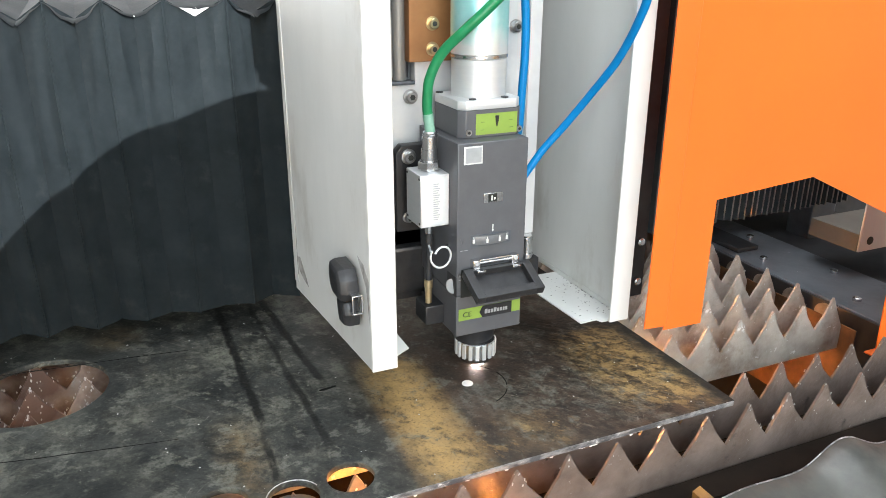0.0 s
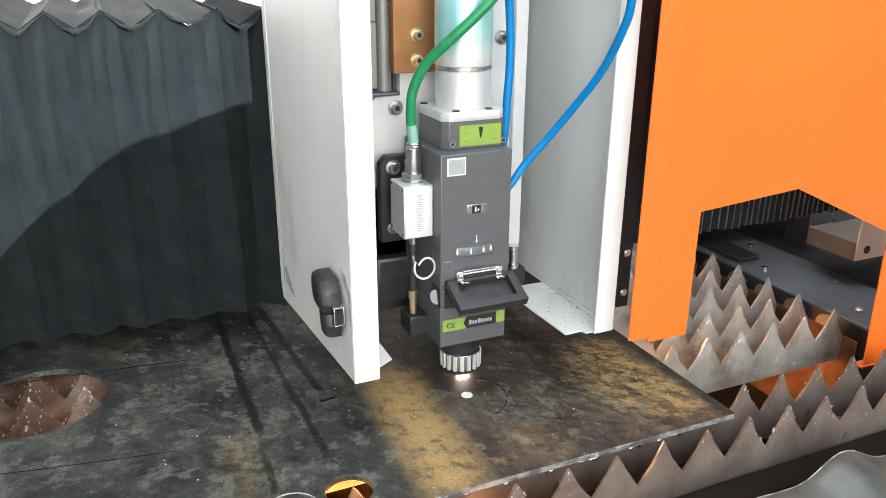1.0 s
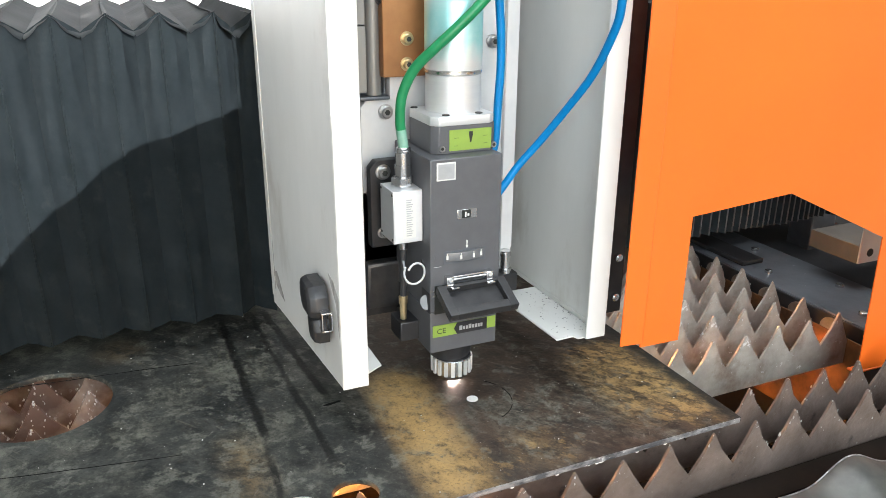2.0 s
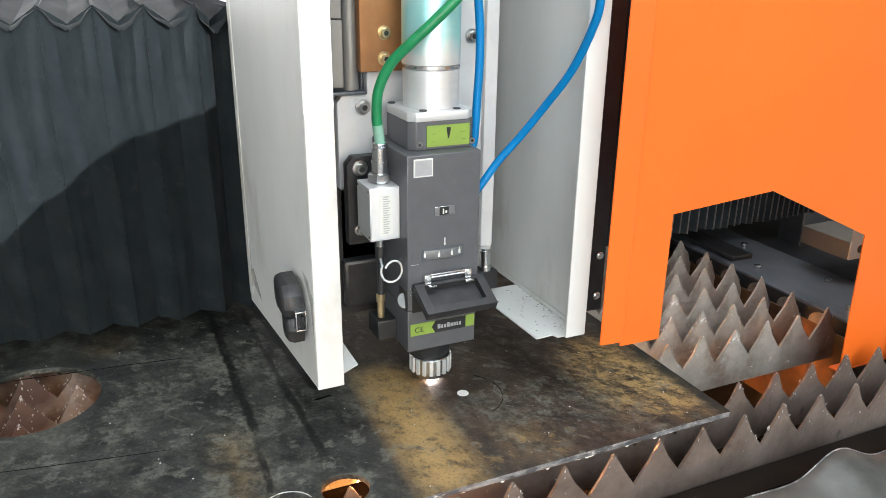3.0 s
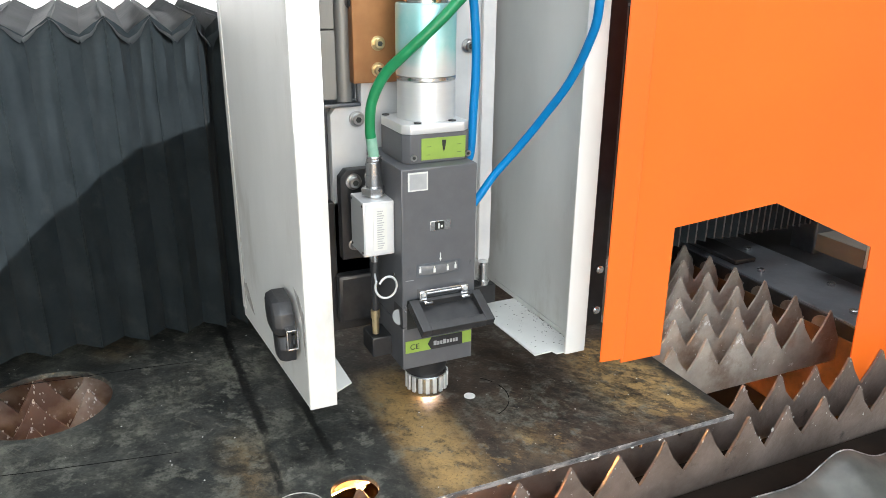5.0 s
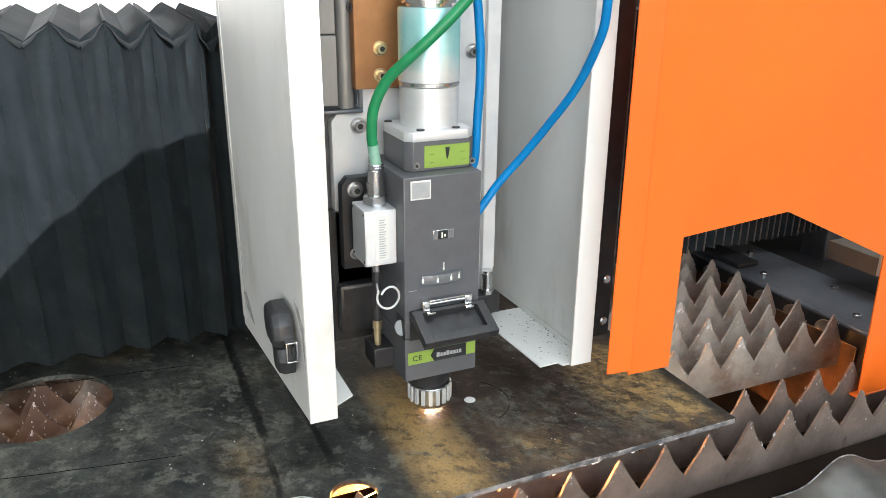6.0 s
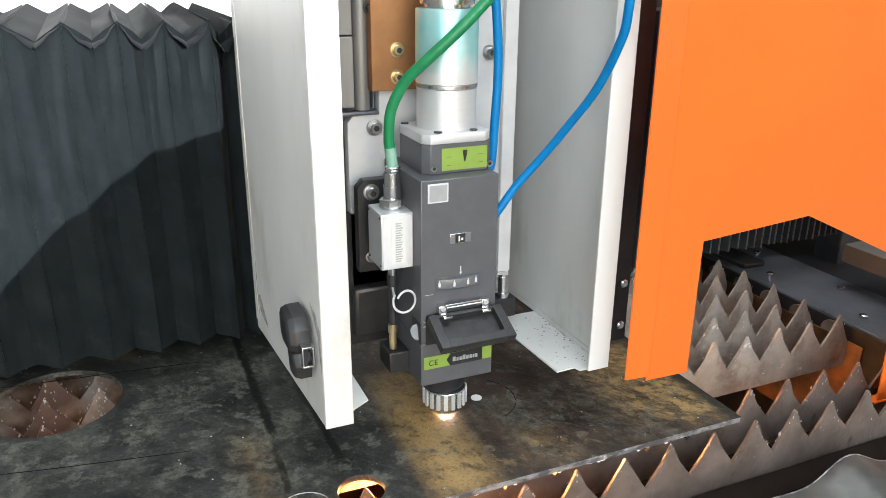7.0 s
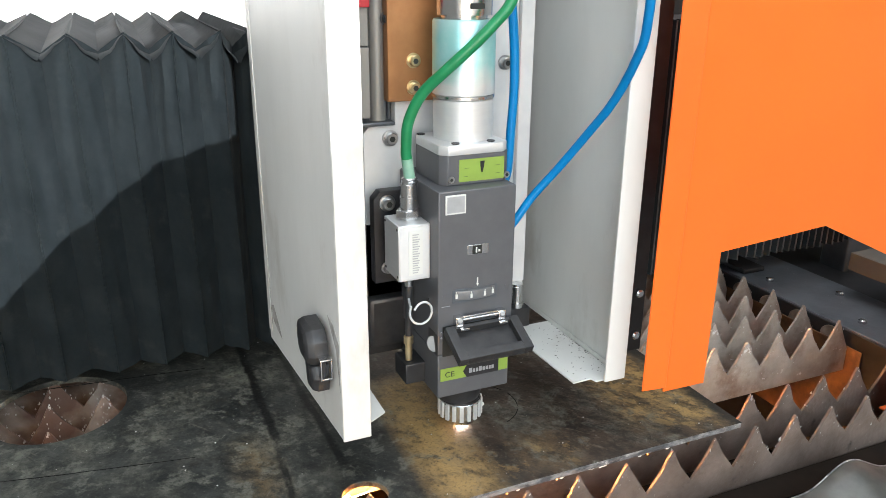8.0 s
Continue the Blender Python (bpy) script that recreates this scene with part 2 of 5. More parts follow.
def sheet_material():
    """Hot-rolled steel: dark mill scale, pale scuffs, golden burnt patches, fine scratches."""
    m = material("mill_scale_steel", (0.0165, 0.0180, 0.0172), 0.5, 0.0, second=(0.058, 0.060, 0.054), scale=17, spec=0.28, detail=10, low=0.42, high=0.72,
                 bump=0.18, bump_scale=240, rough_to=0.52)
    t = m.node_tree
    b = t.nodes["Principled BSDF"]
    src = b.inputs["Base Color"].links[0].from_socket
    co = t.nodes.new("ShaderNodeTexCoord").outputs["Object"]
    sep = t.nodes.new("ShaderNodeSeparateXYZ")
    t.links.new(co, sep.inputs[0])

    def op(kind, a, c=None, e=None):
        n = t.nodes.new("ShaderNodeMath")
        n.operation = kind
        for i, v in enumerate((a, c, e)):
            if v is None:
                continue
            if isinstance(v, (int, float)):
                n.inputs[i].default_value = v
            else:
                t.links.new(v, n.inputs[i])
        return n.outputs[0]

    def noise_at(sc, det=8.0, stretch=(1, 1, 1), rough=0.65, turn=0.0):
        mp = t.nodes.new("ShaderNodeMapping")
        mp.inputs["Scale"].default_value = stretch
        spin = t.nodes.new("ShaderNodeMapping")
        spin.inputs["Rotation"].default_value = (0, 0, radians(turn))
        t.links.new(co, spin.inputs["Vector"])
        t.links.new(spin.outputs["Vector"], mp.inputs["Vector"])
        n = t.nodes.new("ShaderNodeTexNoise")
        n.inputs["Scale"].default_value, n.inputs["Detail"].default_value, n.inputs["Roughness"].default_value = sc, det, rough
        t.links.new(mp.outputs["Vector"], n.inputs["Vector"])
        return n.outputs["Fac"]

    def ramp(v, lo, hi):
        r = t.nodes.new("ShaderNodeMapRange")
        r.inputs["From Min"].default_value, r.inputs["From Max"].default_value = lo, hi
        t.links.new(v, r.inputs["Value"])
        return r.outputs["Result"]

    def blend(f, a, c):
        x = t.nodes.new("ShaderNodeMix")
        x.data_type = "RGBA"
        t.links.new(f, x.inputs[0])
        t.links.new(a, x.inputs[6])
        x.inputs[7].default_value = (*c, 1)
        return x.outputs[2]

    def band(x0, width, slope, y0, y1, edge=0.017):
        """A stripe along y about x0 + slope * y, between y0 and y1, with worn edges."""
        centre = op("MULTIPLY_ADD", sep.outputs["Y"], slope, x0)
        d = op("ABSOLUTE", op("SUBTRACT", sep.outputs["X"], centre))
        f = ramp(d, width + edge, width - edge)
        g = op("MULTIPLY", ramp(sep.outputs["Y"], y0 - 0.02, y0 + 0.02), ramp(sep.outputs["Y"], y1 + 0.02, y1 - 0.02))
        return op("MULTIPLY", f, g)

    grain = noise_at(75, 12, (1, 0.7, 1), 0.72)
    blotch = noise_at(11, 8, (1, 1, 1), 0.6)
    smear = noise_at(42, 11, (0.75, 1.25, 1), 0.72, 52)
    scuff = noise_at(120, 5, (0.18, 1.3, 1), 0.6)
    col = blend(op("MULTIPLY", ramp(noise_at(27, 12, (1, 1, 1), 0.74), 0.48, 0.60), 0.85), src, (0.052, 0.052, 0.046))
    # right of the burnt stripe the scale is browner
    col = blend(op("MULTIPLY", ramp(sep.outputs["X"], -0.13, -0.05), op("MULTIPLY", ramp(blotch, 0.25, 0.50), 0.90)), col, (0.064, 0.041, 0.028))
    col = blend(op("MULTIPLY", ramp(blotch, 0.48, 0.62), op("MULTIPLY", ramp(grain, 0.40, 0.60), 0.75)), col, (0.150, 0.148, 0.118))
    for x0, w, s, y0, y1, k in ((-0.066, 0.025, 0.03, -0.135, 0.080, 1.0), (-0.235, 0.013, 0.0, -0.10, 0.02, 0.28), (0.192, 0.022, -0.1, -0.118, 0.045, 1.0),
                                (0.150, 0.020, 0.05, -0.10, 0.03, 0.8), (0.02, 0.02, 0.0, -0.12, -0.075, 0.3), (-0.33, 0.02, 0.0, 0.235, 0.27, 0.3)):
        f = op("MULTIPLY", band(x0, w, s, y0, y1), ramp(op("MULTIPLY_ADD", smear, 0.5, op("MULTIPLY", grain, 0.5)), 0.40, 0.52))
        col = blend(op("MULTIPLY", f, k), col, (0.345, 0.222, 0.090))
    col = blend(op("MULTIPLY", ramp(smear, 0.57, 0.68), op("MULTIPLY", ramp(grain, 0.45, 0.6), 0.65)), col, (0.27, 0.255, 0.205))
    col = blend(op("MULTIPLY", ramp(scuff, 0.62, 0.74), 0.12), col, (0.28, 0.275, 0.24))
    # pale scuffed islands with ragged edges
    isle = op("MULTIPLY", ramp(noise_at(38, 10, (1, 1, 1), 0.58), 0.54, 0.59), ramp(noise_at(150, 6, (1, 1, 1), 0.7), 0.36, 0.56))
    col = blend(op("MULTIPLY", isle, 0.60), col, (0.145, 0.145, 0.120))
    # soot and scale that flaked in patches
    col = blend(op("MULTIPLY", ramp(noise_at(34, 12, (0.8, 1.1, 1), 0.76, 40), 0.49, 0.64), 0.80), col, (0.012, 0.0115, 0.011))
    flake = op("MULTIPLY", ramp(noise_at(52, 12, (0.7, 1.3, 1), 0.78, 48), 0.46, 0.60), ramp(sep.outputs["X"], -0.02, 0.10))
    col = blend(op("MULTIPLY", flake, 0.85), col, (0.018, 0.0135, 0.0105))
    strokes = op("MULTIPLY", ramp(noise_at(130, 6, (0.22, 1.5, 1), 0.6, 50), 0.58, 0.68), ramp(noise_at(16, 5), 0.42, 0.60))
    col = blend(op("MULTIPLY", strokes, op("MULTIPLY_ADD", ramp(sep.outputs["X"], -0.06, 0.02), 0.22, 0.14)), col, (0.30, 0.270, 0.21))
    nick = op("MULTIPLY", ramp(noise_at(210, 3, (0.16, 1.2, 1), 0.5, 128), 0.66, 0.72), ramp(noise_at(20, 5), 0.46, 0.60))
    col = blend(op("MULTIPLY", nick, 0.30), col, (0.26, 0.25, 0.215))
    # golden burnt scale left standing between the flakes
    crust = noise_at(58, 11, (0.8, 1.2, 1), 0.72, 48)
    for x0, w, sl, y0, y1, lo, k in ((0.180, 0.036, -0.1, -0.120, 0.050, 0.50, 0.85), (-0.066, 0.024, 0.03, -0.135, 0.070, 0.43, 0.70), (0.03, 0.05, 0.2, -0.125, -0.085, 0.54, 0.5)):
        f = op("MULTIPLY", band(x0, w, sl, y0, y1), ramp(crust, lo, lo + 0.07))
        col = blend(op("MULTIPLY", f, k), col, (0.345, 0.222, 0.088))
    # fine grain
    grit = noise_at(330, 4, (1, 1, 1), 0.6)
    col = blend(op("MULTIPLY", ramp(grit, 0.54, 0.66), 0.45), col, (0.016, 0.0155, 0.0145))
    col = blend(op("MULTIPLY", ramp(grit, 0.40, 0.30), 0.22), col, (0.22, 0.215, 0.185))
    # black burnt lines, wavering and broken
    wave = op("MULTIPLY_ADD", noise_at(22, 3), 0.012, -0.006)
    ragged = ramp(noise_at(90, 8, (1, 0.5, 1), 0.7), 0.30, 0.46)
    for x0, w, s, y0, y1, k in ((-0.2103, 0.0042, 0.0, 0.015, 0.285, 0.95), (-0.2125, 0.0034, 0.05, -0.085, -0.025, 0.9), (-0.1625, 0.0036, -0.0333, -0.045, 0.10, 0.85),
                                (-0.1625, 0.0026, -0.0333, 0.10, 0.285, 0.7), (-0.1322, 0.0040, -0.081, 0.062, 0.295, 0.95), (-0.2135, 0.0026, 0.0, -0.03, 0.03, 0.5)):
        centre = op("ADD", op("MULTIPLY_ADD", sep.outputs["Y"], s, x0), wave)
        d = op("ABSOLUTE", op("SUBTRACT", sep.outputs["X"], centre))
        f = op("MULTIPLY", ramp(d, w + 0.0014, w - 0.0014), op("MULTIPLY", ramp(sep.outputs["Y"], y0 - 0.01, y0 + 0.01), ramp(sep.outputs["Y"], y1 + 0.01, y1 - 0.01)))
        col = blend(op("MULTIPLY", op("MULTIPLY", f, ragged), k), col, (0.009, 0.009, 0.0085))
    rim = op("MULTIPLY", ramp(sep.outputs["X"], 0.208, 0.222), ramp(noise_at(50, 8), 0.35, 0.5))
    col = blend(op("MULTIPLY", rim, 0.9), col, (0.020, 0.018, 0.016))
    # darker towards the front left corner, in blotches
    oily = op("MULTIPLY", ramp(sep.outputs["X"], -0.27, -0.40), ramp(sep.outputs["Y"], 0.03, -0.06))
    col = blend(op("MULTIPLY", op("MULTIPLY", oily, ramp(blotch, 0.30, 0.50)), 0.72), col, (0.013, 0.015, 0.0135))
    t.links.new(col, b.inputs["Base Color"])
    return m


STEEL = sheet_material()


# ---- mesh helpers ----
def add_box(bm, x0, x1, y0, y1, z0, z1, bev=0.0, seg=2):
    made = bmesh.ops.create_cube(bm, size=1.0)["verts"]
    for v in made:
        v.co = Vector(((x0 + x1) / 2 + v.co.x * (x1 - x0), (y0 + y1) / 2 + v.co.y * (y1 - y0), (z0 + z1) / 2 + v.co.z * (z1 - z0)))
    if bev:
        edges = {e for v in made for e in v.link_edges}
        bmesh.ops.bevel(bm, geom=list(edges), offset=bev, segments=seg, affect="EDGES", profile=0.5)
    return bm


def box(*a, bev=0.0008, seg=2):
    return add_box(bmesh.new(), *a, bev=bev, seg=seg)


def add_lathe(bm, base, axis, profile, seg=32):
    """Turned shape: profile of (distance along the axis, radius) from base."""
    turn = Vector((0, 0, 1)).rotation_difference(Vector(axis).normalized()).to_matrix()
    rings = []
    for d, r in profile:
        rings.append([bm.verts.new(Vector(base) + turn @ Vector((r * math.cos(a), r * math.sin(a), d)))
                      for a in (2 * math.pi * i / seg for i in range(seg))])
    for a, b in zip(rings, rings[1:]):
        for i in range(seg):
            bm.faces.new((a[i], a[(i + 1) % seg], b[(i + 1) % seg], b[i]))
    bm.faces.new(rings[0][::-1])
    bm.faces.new(rings[-1])
    return bm


def lathe(base, axis, profile, seg=32):
    return add_lathe(bmesh.new(), base, axis, profile, seg)


def smooth_line(points, n=8):
    pts = [Vector(p) for p in points]
    pts = [2 * pts[0] - pts[1], *pts, 2 * pts[-1] - pts[-2]]
    out = []
    for a, b, c, d in zip(pts, pts[1:], pts[2:], pts[3:]):
        for i in range(n):
            u = i / n
            out.append(0.5 * ((2 * b) + (c - a) * u + (2 * a - 5 * b + 4 * c - d) * u * u + (3 * b - a - 3 * c + d) * u ** 3))
    out.append(pts[-2])
    return out


def tube(points, r, seg=14, n=8):
    line = smooth_line(points, n)
    bm = bmesh.new()
    rings, up = [], Vector((0.31, 0.2, 0.93))
    for i, p in enumerate(line):
        d = (line[min(i + 1, len(line) - 1)] - line[max(i - 1, 0)]).normalized()
        side = d.cross(up).normalized()
        up = side.cross(d).normalized()
        rings.append([bm.verts.new(p + r * (math.cos(a) * side + math.sin(a) * up)) for a in (2 * math.pi * k / seg for k in range(seg))])
    for a, b in zip(rings, rings[1:]):
        for i in range(seg):
            bm.faces.new((a[i], a[(i + 1) % seg], b[(i + 1) % seg], b[i]))
    bm.faces.new(rings[0][::-1])
    bm.faces.new(rings[-1])
    return bm


def prism(outline, plane, d0, d1, bev=0.0):
    """An outline in a plane ('xz', 'yz' or 'xy'), thickened from d0 to d1 along the third axis."""
    def at(u, v, w):
        return {"xz": (u, w, v), "yz": (w, u, v), "xy": (u, v, w)}[plane]
    bm = bmesh.new()
    lo = [bm.verts.new(at(u, v, d0)) for u, v in outline]
    hi = [bm.verts.new(at(u, v, d1)) for u, v in outline]
    n = len(outline)
    bm.faces.new(lo)
    bm.faces.new(hi[::-1])
    for i in range(n):
        bm.faces.new((lo[i], lo[(i + 1) % n], hi[(i + 1) % n], hi[i]))
    bmesh.ops.recalc_face_normals(bm, faces=bm.faces)
    if bev:
        bmesh.ops.bevel(bm, geom=list(bm.edges), offset=bev, segments=2, affect="EDGES", profile=0.5)
    return bm


def origin_of(ob):
    while ob.parent:
        ob = ob.parent
    return ob.matrix_basis.translation


def shade(me, angle=35):
    me.shade_smooth()
    me.set_sharp_from_angle(angle=radians(angle))
    top = max((p.area for p in me.polygons), default=0)
    large = [p for p in me.polygons if p.area > 0.2 * top]
    if len(large) <= 10:   # broad flat faces keep their own normal
        for p in large:
            p.use_smooth = False


def part(name, bm, mat, parent=None, label="", smooth=True):
    """Links a bmesh, given in world coordinates, as one mesh object under parent."""
    me = bpy.data.meshes.new(name)
    if parent is not None:
        bmesh.ops.translate(bm, verts=bm.verts, vec=-origin_of(parent))
    bmesh.ops.recalc_face_normals(bm, faces=bm.faces)
    bm.to_mesh(me)
    bm.free()
    if smooth:
        shade(me)
    me.materials.append(mat)
    ob = new(name, me)
    ob.parent = parent
    return tagged(ob, label)


def thing(name, at, label, category, group="", kind=""):
    ob = new(name)
    ob.empty_display_size = 0.02
    ob.matrix_basis = Matrix.Translation(at)
    return tagged(ob, label, category, group, kind)


def solid(name, bm, mat, at, label, category, group="", kind="", smooth=True):
    """A thing that is one mesh, with its origin at its base."""
    bmesh.ops.translate(bm, verts=bm.verts, vec=-Vector(at))
    ob = part(name, bm, mat, None, label, smooth)
    ob.matrix_basis = Matrix.Translation(at)
    return tagged(ob, label, category, group, kind)


def text_mesh(words, size):
    cu = bpy.data.curves.new("text", "FONT")
    cu.body, cu.size, cu.extrude = words, size, 0.0001
    ob = new("text", cu)
    me = bpy.data.meshes.new_from_object(ob)
    bpy.data.objects.remove(ob)
    return me


def socket_bolt(parent, x, y, z, r=0.006, mat=None):
    """Hexagon-socket screw on a face that looks towards -y, with its washer."""
    b = part("bolt", lathe((x, y, z), (0, -1, 0), [(0, r * 1.25), (0.0012, r * 1.25), (0.0013, r * 0.92), (0.006, r * 0.92), (0.0068, r * 0.8)], 24),
             mat or DARK_BOLT, parent)
    part("socket", lathe((x, y - 0.0066, z), (0, -1, 0), [(0, r * 0.48), (0.0004, r * 0.48)], 6), INK, b, smooth=False)
    return b


# ---- the hall ----
solid("floor", box(-6, 7, -6, 7, -1.0, -0.92, bev=0), CONCRETE, (0, 0, -0.92), "grey concrete hall floor", "floor", kind="structure")
bm = bmesh.new()
for b in ((-6, -3.2, 5.0, 5.2, -0.92, 4.2), (1.2, 7, 5.0, 5.2, -0.92, 4.2), (-3.2, 1.2, 5.0, 5.2, -0.92, -0.70), (-3.2, 1.2, 5.0, 5.2, 3.4, 4.2)):
    add_box(bm, *b)
solid("wall_north", bm, PAINT_WALL, (0, 5, -0.92), "white hall wall with a wide bright window", "wall", kind="structure", smooth=False)
solid("backdrop", box(-4.5, 2.5, 5.6, 5.65, -0.92, 3.9, bev=0), material("bright_outdoors", (0.8, 0.8, 0.8), 0.9, emit=(0.96, 0.98, 1.0), power=0.45), (0, 5.6, -0.92), "bright overcast daylight outside the window",
      "backdrop", kind="structure")
solid("wall_west", box(-6.2, -6, -6, 7, -0.92, 4.2, bev=0), PAINT_WALL, (-6.1, 0, -0.92), "white plastered hall wall", "wall", kind="structure")
solid("wall_east", box(7, 7.2, -6, 7, -0.92, 4.2, bev=0), PAINT_WALL, (7.1, 0, -0.92), "white plastered hall wall", "wall", kind="structure")
# unseen ceiling, left open above the bed for the overhead fill
bm = bmesh.new()
for b in ((-6.2, 7.2, 1.2, 7.2, 4.2, 4.4), (-6.2, 7.2, -3.6, -1.6, 4.2, 4.4), (-6.2, -1.5, -1.6, 1.2, 4.2, 4.4), (1.9, 7.2, -1.6, 1.2, 4.2, 4.4)):
    add_box(bm, *b)
solid("ceiling", bm, PAINT_WALL, (0, 0, 4.2), "unseen pale hall ceiling with an opening", "ceiling", kind="structure", smooth=False)
# an unseen sheet, added to block the sun and shade all but the upper bellows
REACH = 3.8 / abs(SUN_WAY.y)
edge = [(-0.46, -1.6), (-0.46, 0.10), (-0.421, 0.134), (-0.395, 0.163), (-0.345, 0.199), (-0.29, 0.24), (-0.233, 0.256), (-0.18, 0.274), (-0.138, 0.280), (-0.146, 0.288), (-0.150, 0.31),
        (-0.152, 1.3), (1.9, 1.3), (1.9, -1.6)]
shift = SUN_WAY * REACH
solid("hall_door_leaf", prism([(u + shift.x, v + shift.z) for u, v in edge], "xz", 0.21 + shift.y, 0.215 + shift.y), PAINT_WALL,
      (0.5 + shift.x, 0.21 + shift.y, -1.6 + shift.z), "unseen pale sheet with a notched edge, added to block the sun", "door", kind="structure", smooth=False)

# ---- the cutting bed ----
TIP = -0.0062


def slat(y, x0, x1, pitch, phase, depth, bottom):
    """A sawtooth support slat along x: triangular teeth with blunt, spattered tips."""
    rng = random.Random(int(y * 1000) + 77)
    pts = [(x0, bottom), (x0, TIP - depth)]
    k = math.floor((x0 - phase) / pitch) + 1
    tips = []
    while phase + k * pitch < x1 - pitch * 0.4:
        x = phase + k * pitch
        top = TIP - rng.choice((0, 0, 0, 0.001, 0.002))
        w = rng.uniform(0.0008, 0.0022)
        pts += [(x - pitch * 0.5 + rng.uniform(0.0, 0.003), TIP - depth + rng.uniform(-0.002, 0.002)),
                (x - pitch * 0.200 - 0.001 * rng.random(), TIP - depth * 0.5 + rng.uniform(-0.0012, 0.0012)), (x - w, top - 0.001), (x, top), (x + w, top - 0.0015),
                (x + pitch * 0.200 + 0.001 * rng.random(), TIP - depth * 0.5 + rng.uniform(-0.0015, 0.0015))]
        tips.append((x, top))
        k += 1
    pts += [(x1 - 0.002, TIP - depth), (x1, TIP - depth - 0.004), (x1, bottom)]
    bm = prism(pts, "xz", y - 0.0015, y + 0.0015)
    s = thing("sawtooth_slat", ((x0 + x1) / 2, y, bottom), "spattered grey-brown steel slat with sawtooth edge", "support slat", "slats of the cutting bed")
    # front rows take the darker copy with painted shade
    part("blade", bm, SHADED_SLAT if y < -0.05 else SLAT, s, smooth=False)
    # slag beads on the flanks of the teeth
    bm = bmesh.new()
    for x, top in tips:
        if not -0.55 < x < 0.6:
            continue
        for _ in range(rng.choice((1, 2, 4, 7)) + (22 if x < -0.28 and 0.05 < y < 0.26 else 5 if x > 0.24 else 0)):
            u = rng.random() ** 1.5
            z = top - u * depth * 0.95
            half = pitch * 0.5 * u
            if rng.random() < 0.5:
                px, py = x + rng.choice((-1, 1)) * half, y + rng.uniform(-0.002, 0.002)
            else:
                px, py = x + rng.uniform(-half, half), y - 0.0015
            r = rng.uniform(0.0003, 0.0009) * (1.6 if rng.random() < 0.12 else 1)
            made = bmesh.ops.create_icosphere(bm, subdivisions=1, radius=r)["verts"]
            for v in made:
                v.co = Vector((px + v.co.x * rng.uniform(0.7, 1.6), py + v.co.y * 0.45, z + v.co.z * rng.uniform(1.0, 3.0)))
    tagged(part("spatter", bm, SLAG, s, "pale grey slag beads"), kind="stuff")
    return s


SLAT_ROWS = [-0.140, -0.090] + [0.013 + 0.0572 * i for i in range(10)]
for i, y in enumerate(SLAT_ROWS):
    phase = {0: 0.1415, 1: 0.2885}.get(i, 0.5425 - 0.002 * (i % 2))
    slat(y, -0.9, 0.566 if i > 1 else 0.80, 0.0532 if i != 1 else 0.0548, phase, 0.042, -0.085)


def steel_sheet():
    """The sheet being cut: an outline with real holes through it."""
    cu = bpy.data.curves.new("sheet", "CURVE")
    cu.dimensions, cu.fill_mode, cu.extrude, cu.bevel_depth, cu.bevel_resolution = "2D", "BOTH", 0.0024, 0.0006, 1

    def loop(pts):
        sp = cu.splines.new("POLY")
        sp.points.add(len(pts) - 1)
        for p, (x, y) in zip(sp.points, pts):
            p.co = (x, y, 0, 1)
        sp.use_cyclic_u = True

    loop([(-0.95, -0.1352), (0.2305, -0.1352), (0.2305, 0.62), (-0.95, 0.62)])
    for x, y, r in HOLES:
        loop([(x + r * math.cos(a), y + r * math.sin(a)) for a in (2 * math.pi * i / 72 for i in range(72))])
    tmp = new("sheet", cu)
    me = bpy.data.meshes.new_from_object(tmp)
    bpy.data.objects.remove(tmp)
    for v in me.vertices:
        v.co.z -= 0.003
    shade(me, 30)
    me.materials.append(STEEL)
    return tagged(new("steel_sheet", me), "dark mill-scaled steel sheet with golden burns and round cut-outs", "steel sheet")


HOLES = [(-0.405, 0.160, 0.066), (-0.1567, -0.0985, 0.0208), (-0.2625, -0.0915, 0.0215), (-0.2075, -0.1062, 0.0220), (0.0, 0.0, 0.0064), (-0.325, -0.115, 0.021)]
sheet = steel_sheet()


def ring_strip(cx, cy, r, a0, a1, w, z0, z1, n=64):
    bm = bmesh.new()
    rows = []
    for i in range(n + 1):
        a = radians(a0 + (a1 - a0) * i / n)
        c, s = math.cos(a), math.sin(a)
        rows.append([bm.verts.new((cx + q * c, cy + q * s, z)) for q, z in ((r - w, z0), (r - w * 0.6, z1), (r + w * 0.6, z1), (r + w, z0))])
    for a, b in zip(rows, rows[1:]):
        for k in range(3):
            bm.faces.new((a[k], b[k], b[k + 1], a[k + 1]))
    return bm


CUT = (-0.0033, -0.0026, 0.0428)
for a0, a1 in ((-70, -32), (-24, 14), (26, 46)):
    part("kerf", ring_strip(*CUT, a0, a1, 0.0005, -0.0002, 0.0003, 24), KERF, sheet, "burnt open cut line")
part("hole_rim", ring_strip(-0.2075, -0.1062, 0.0226, 20, 290, 0.0006, -0.0002, 0.0004, 72), SLAG, sheet, "pale dross round the hole")


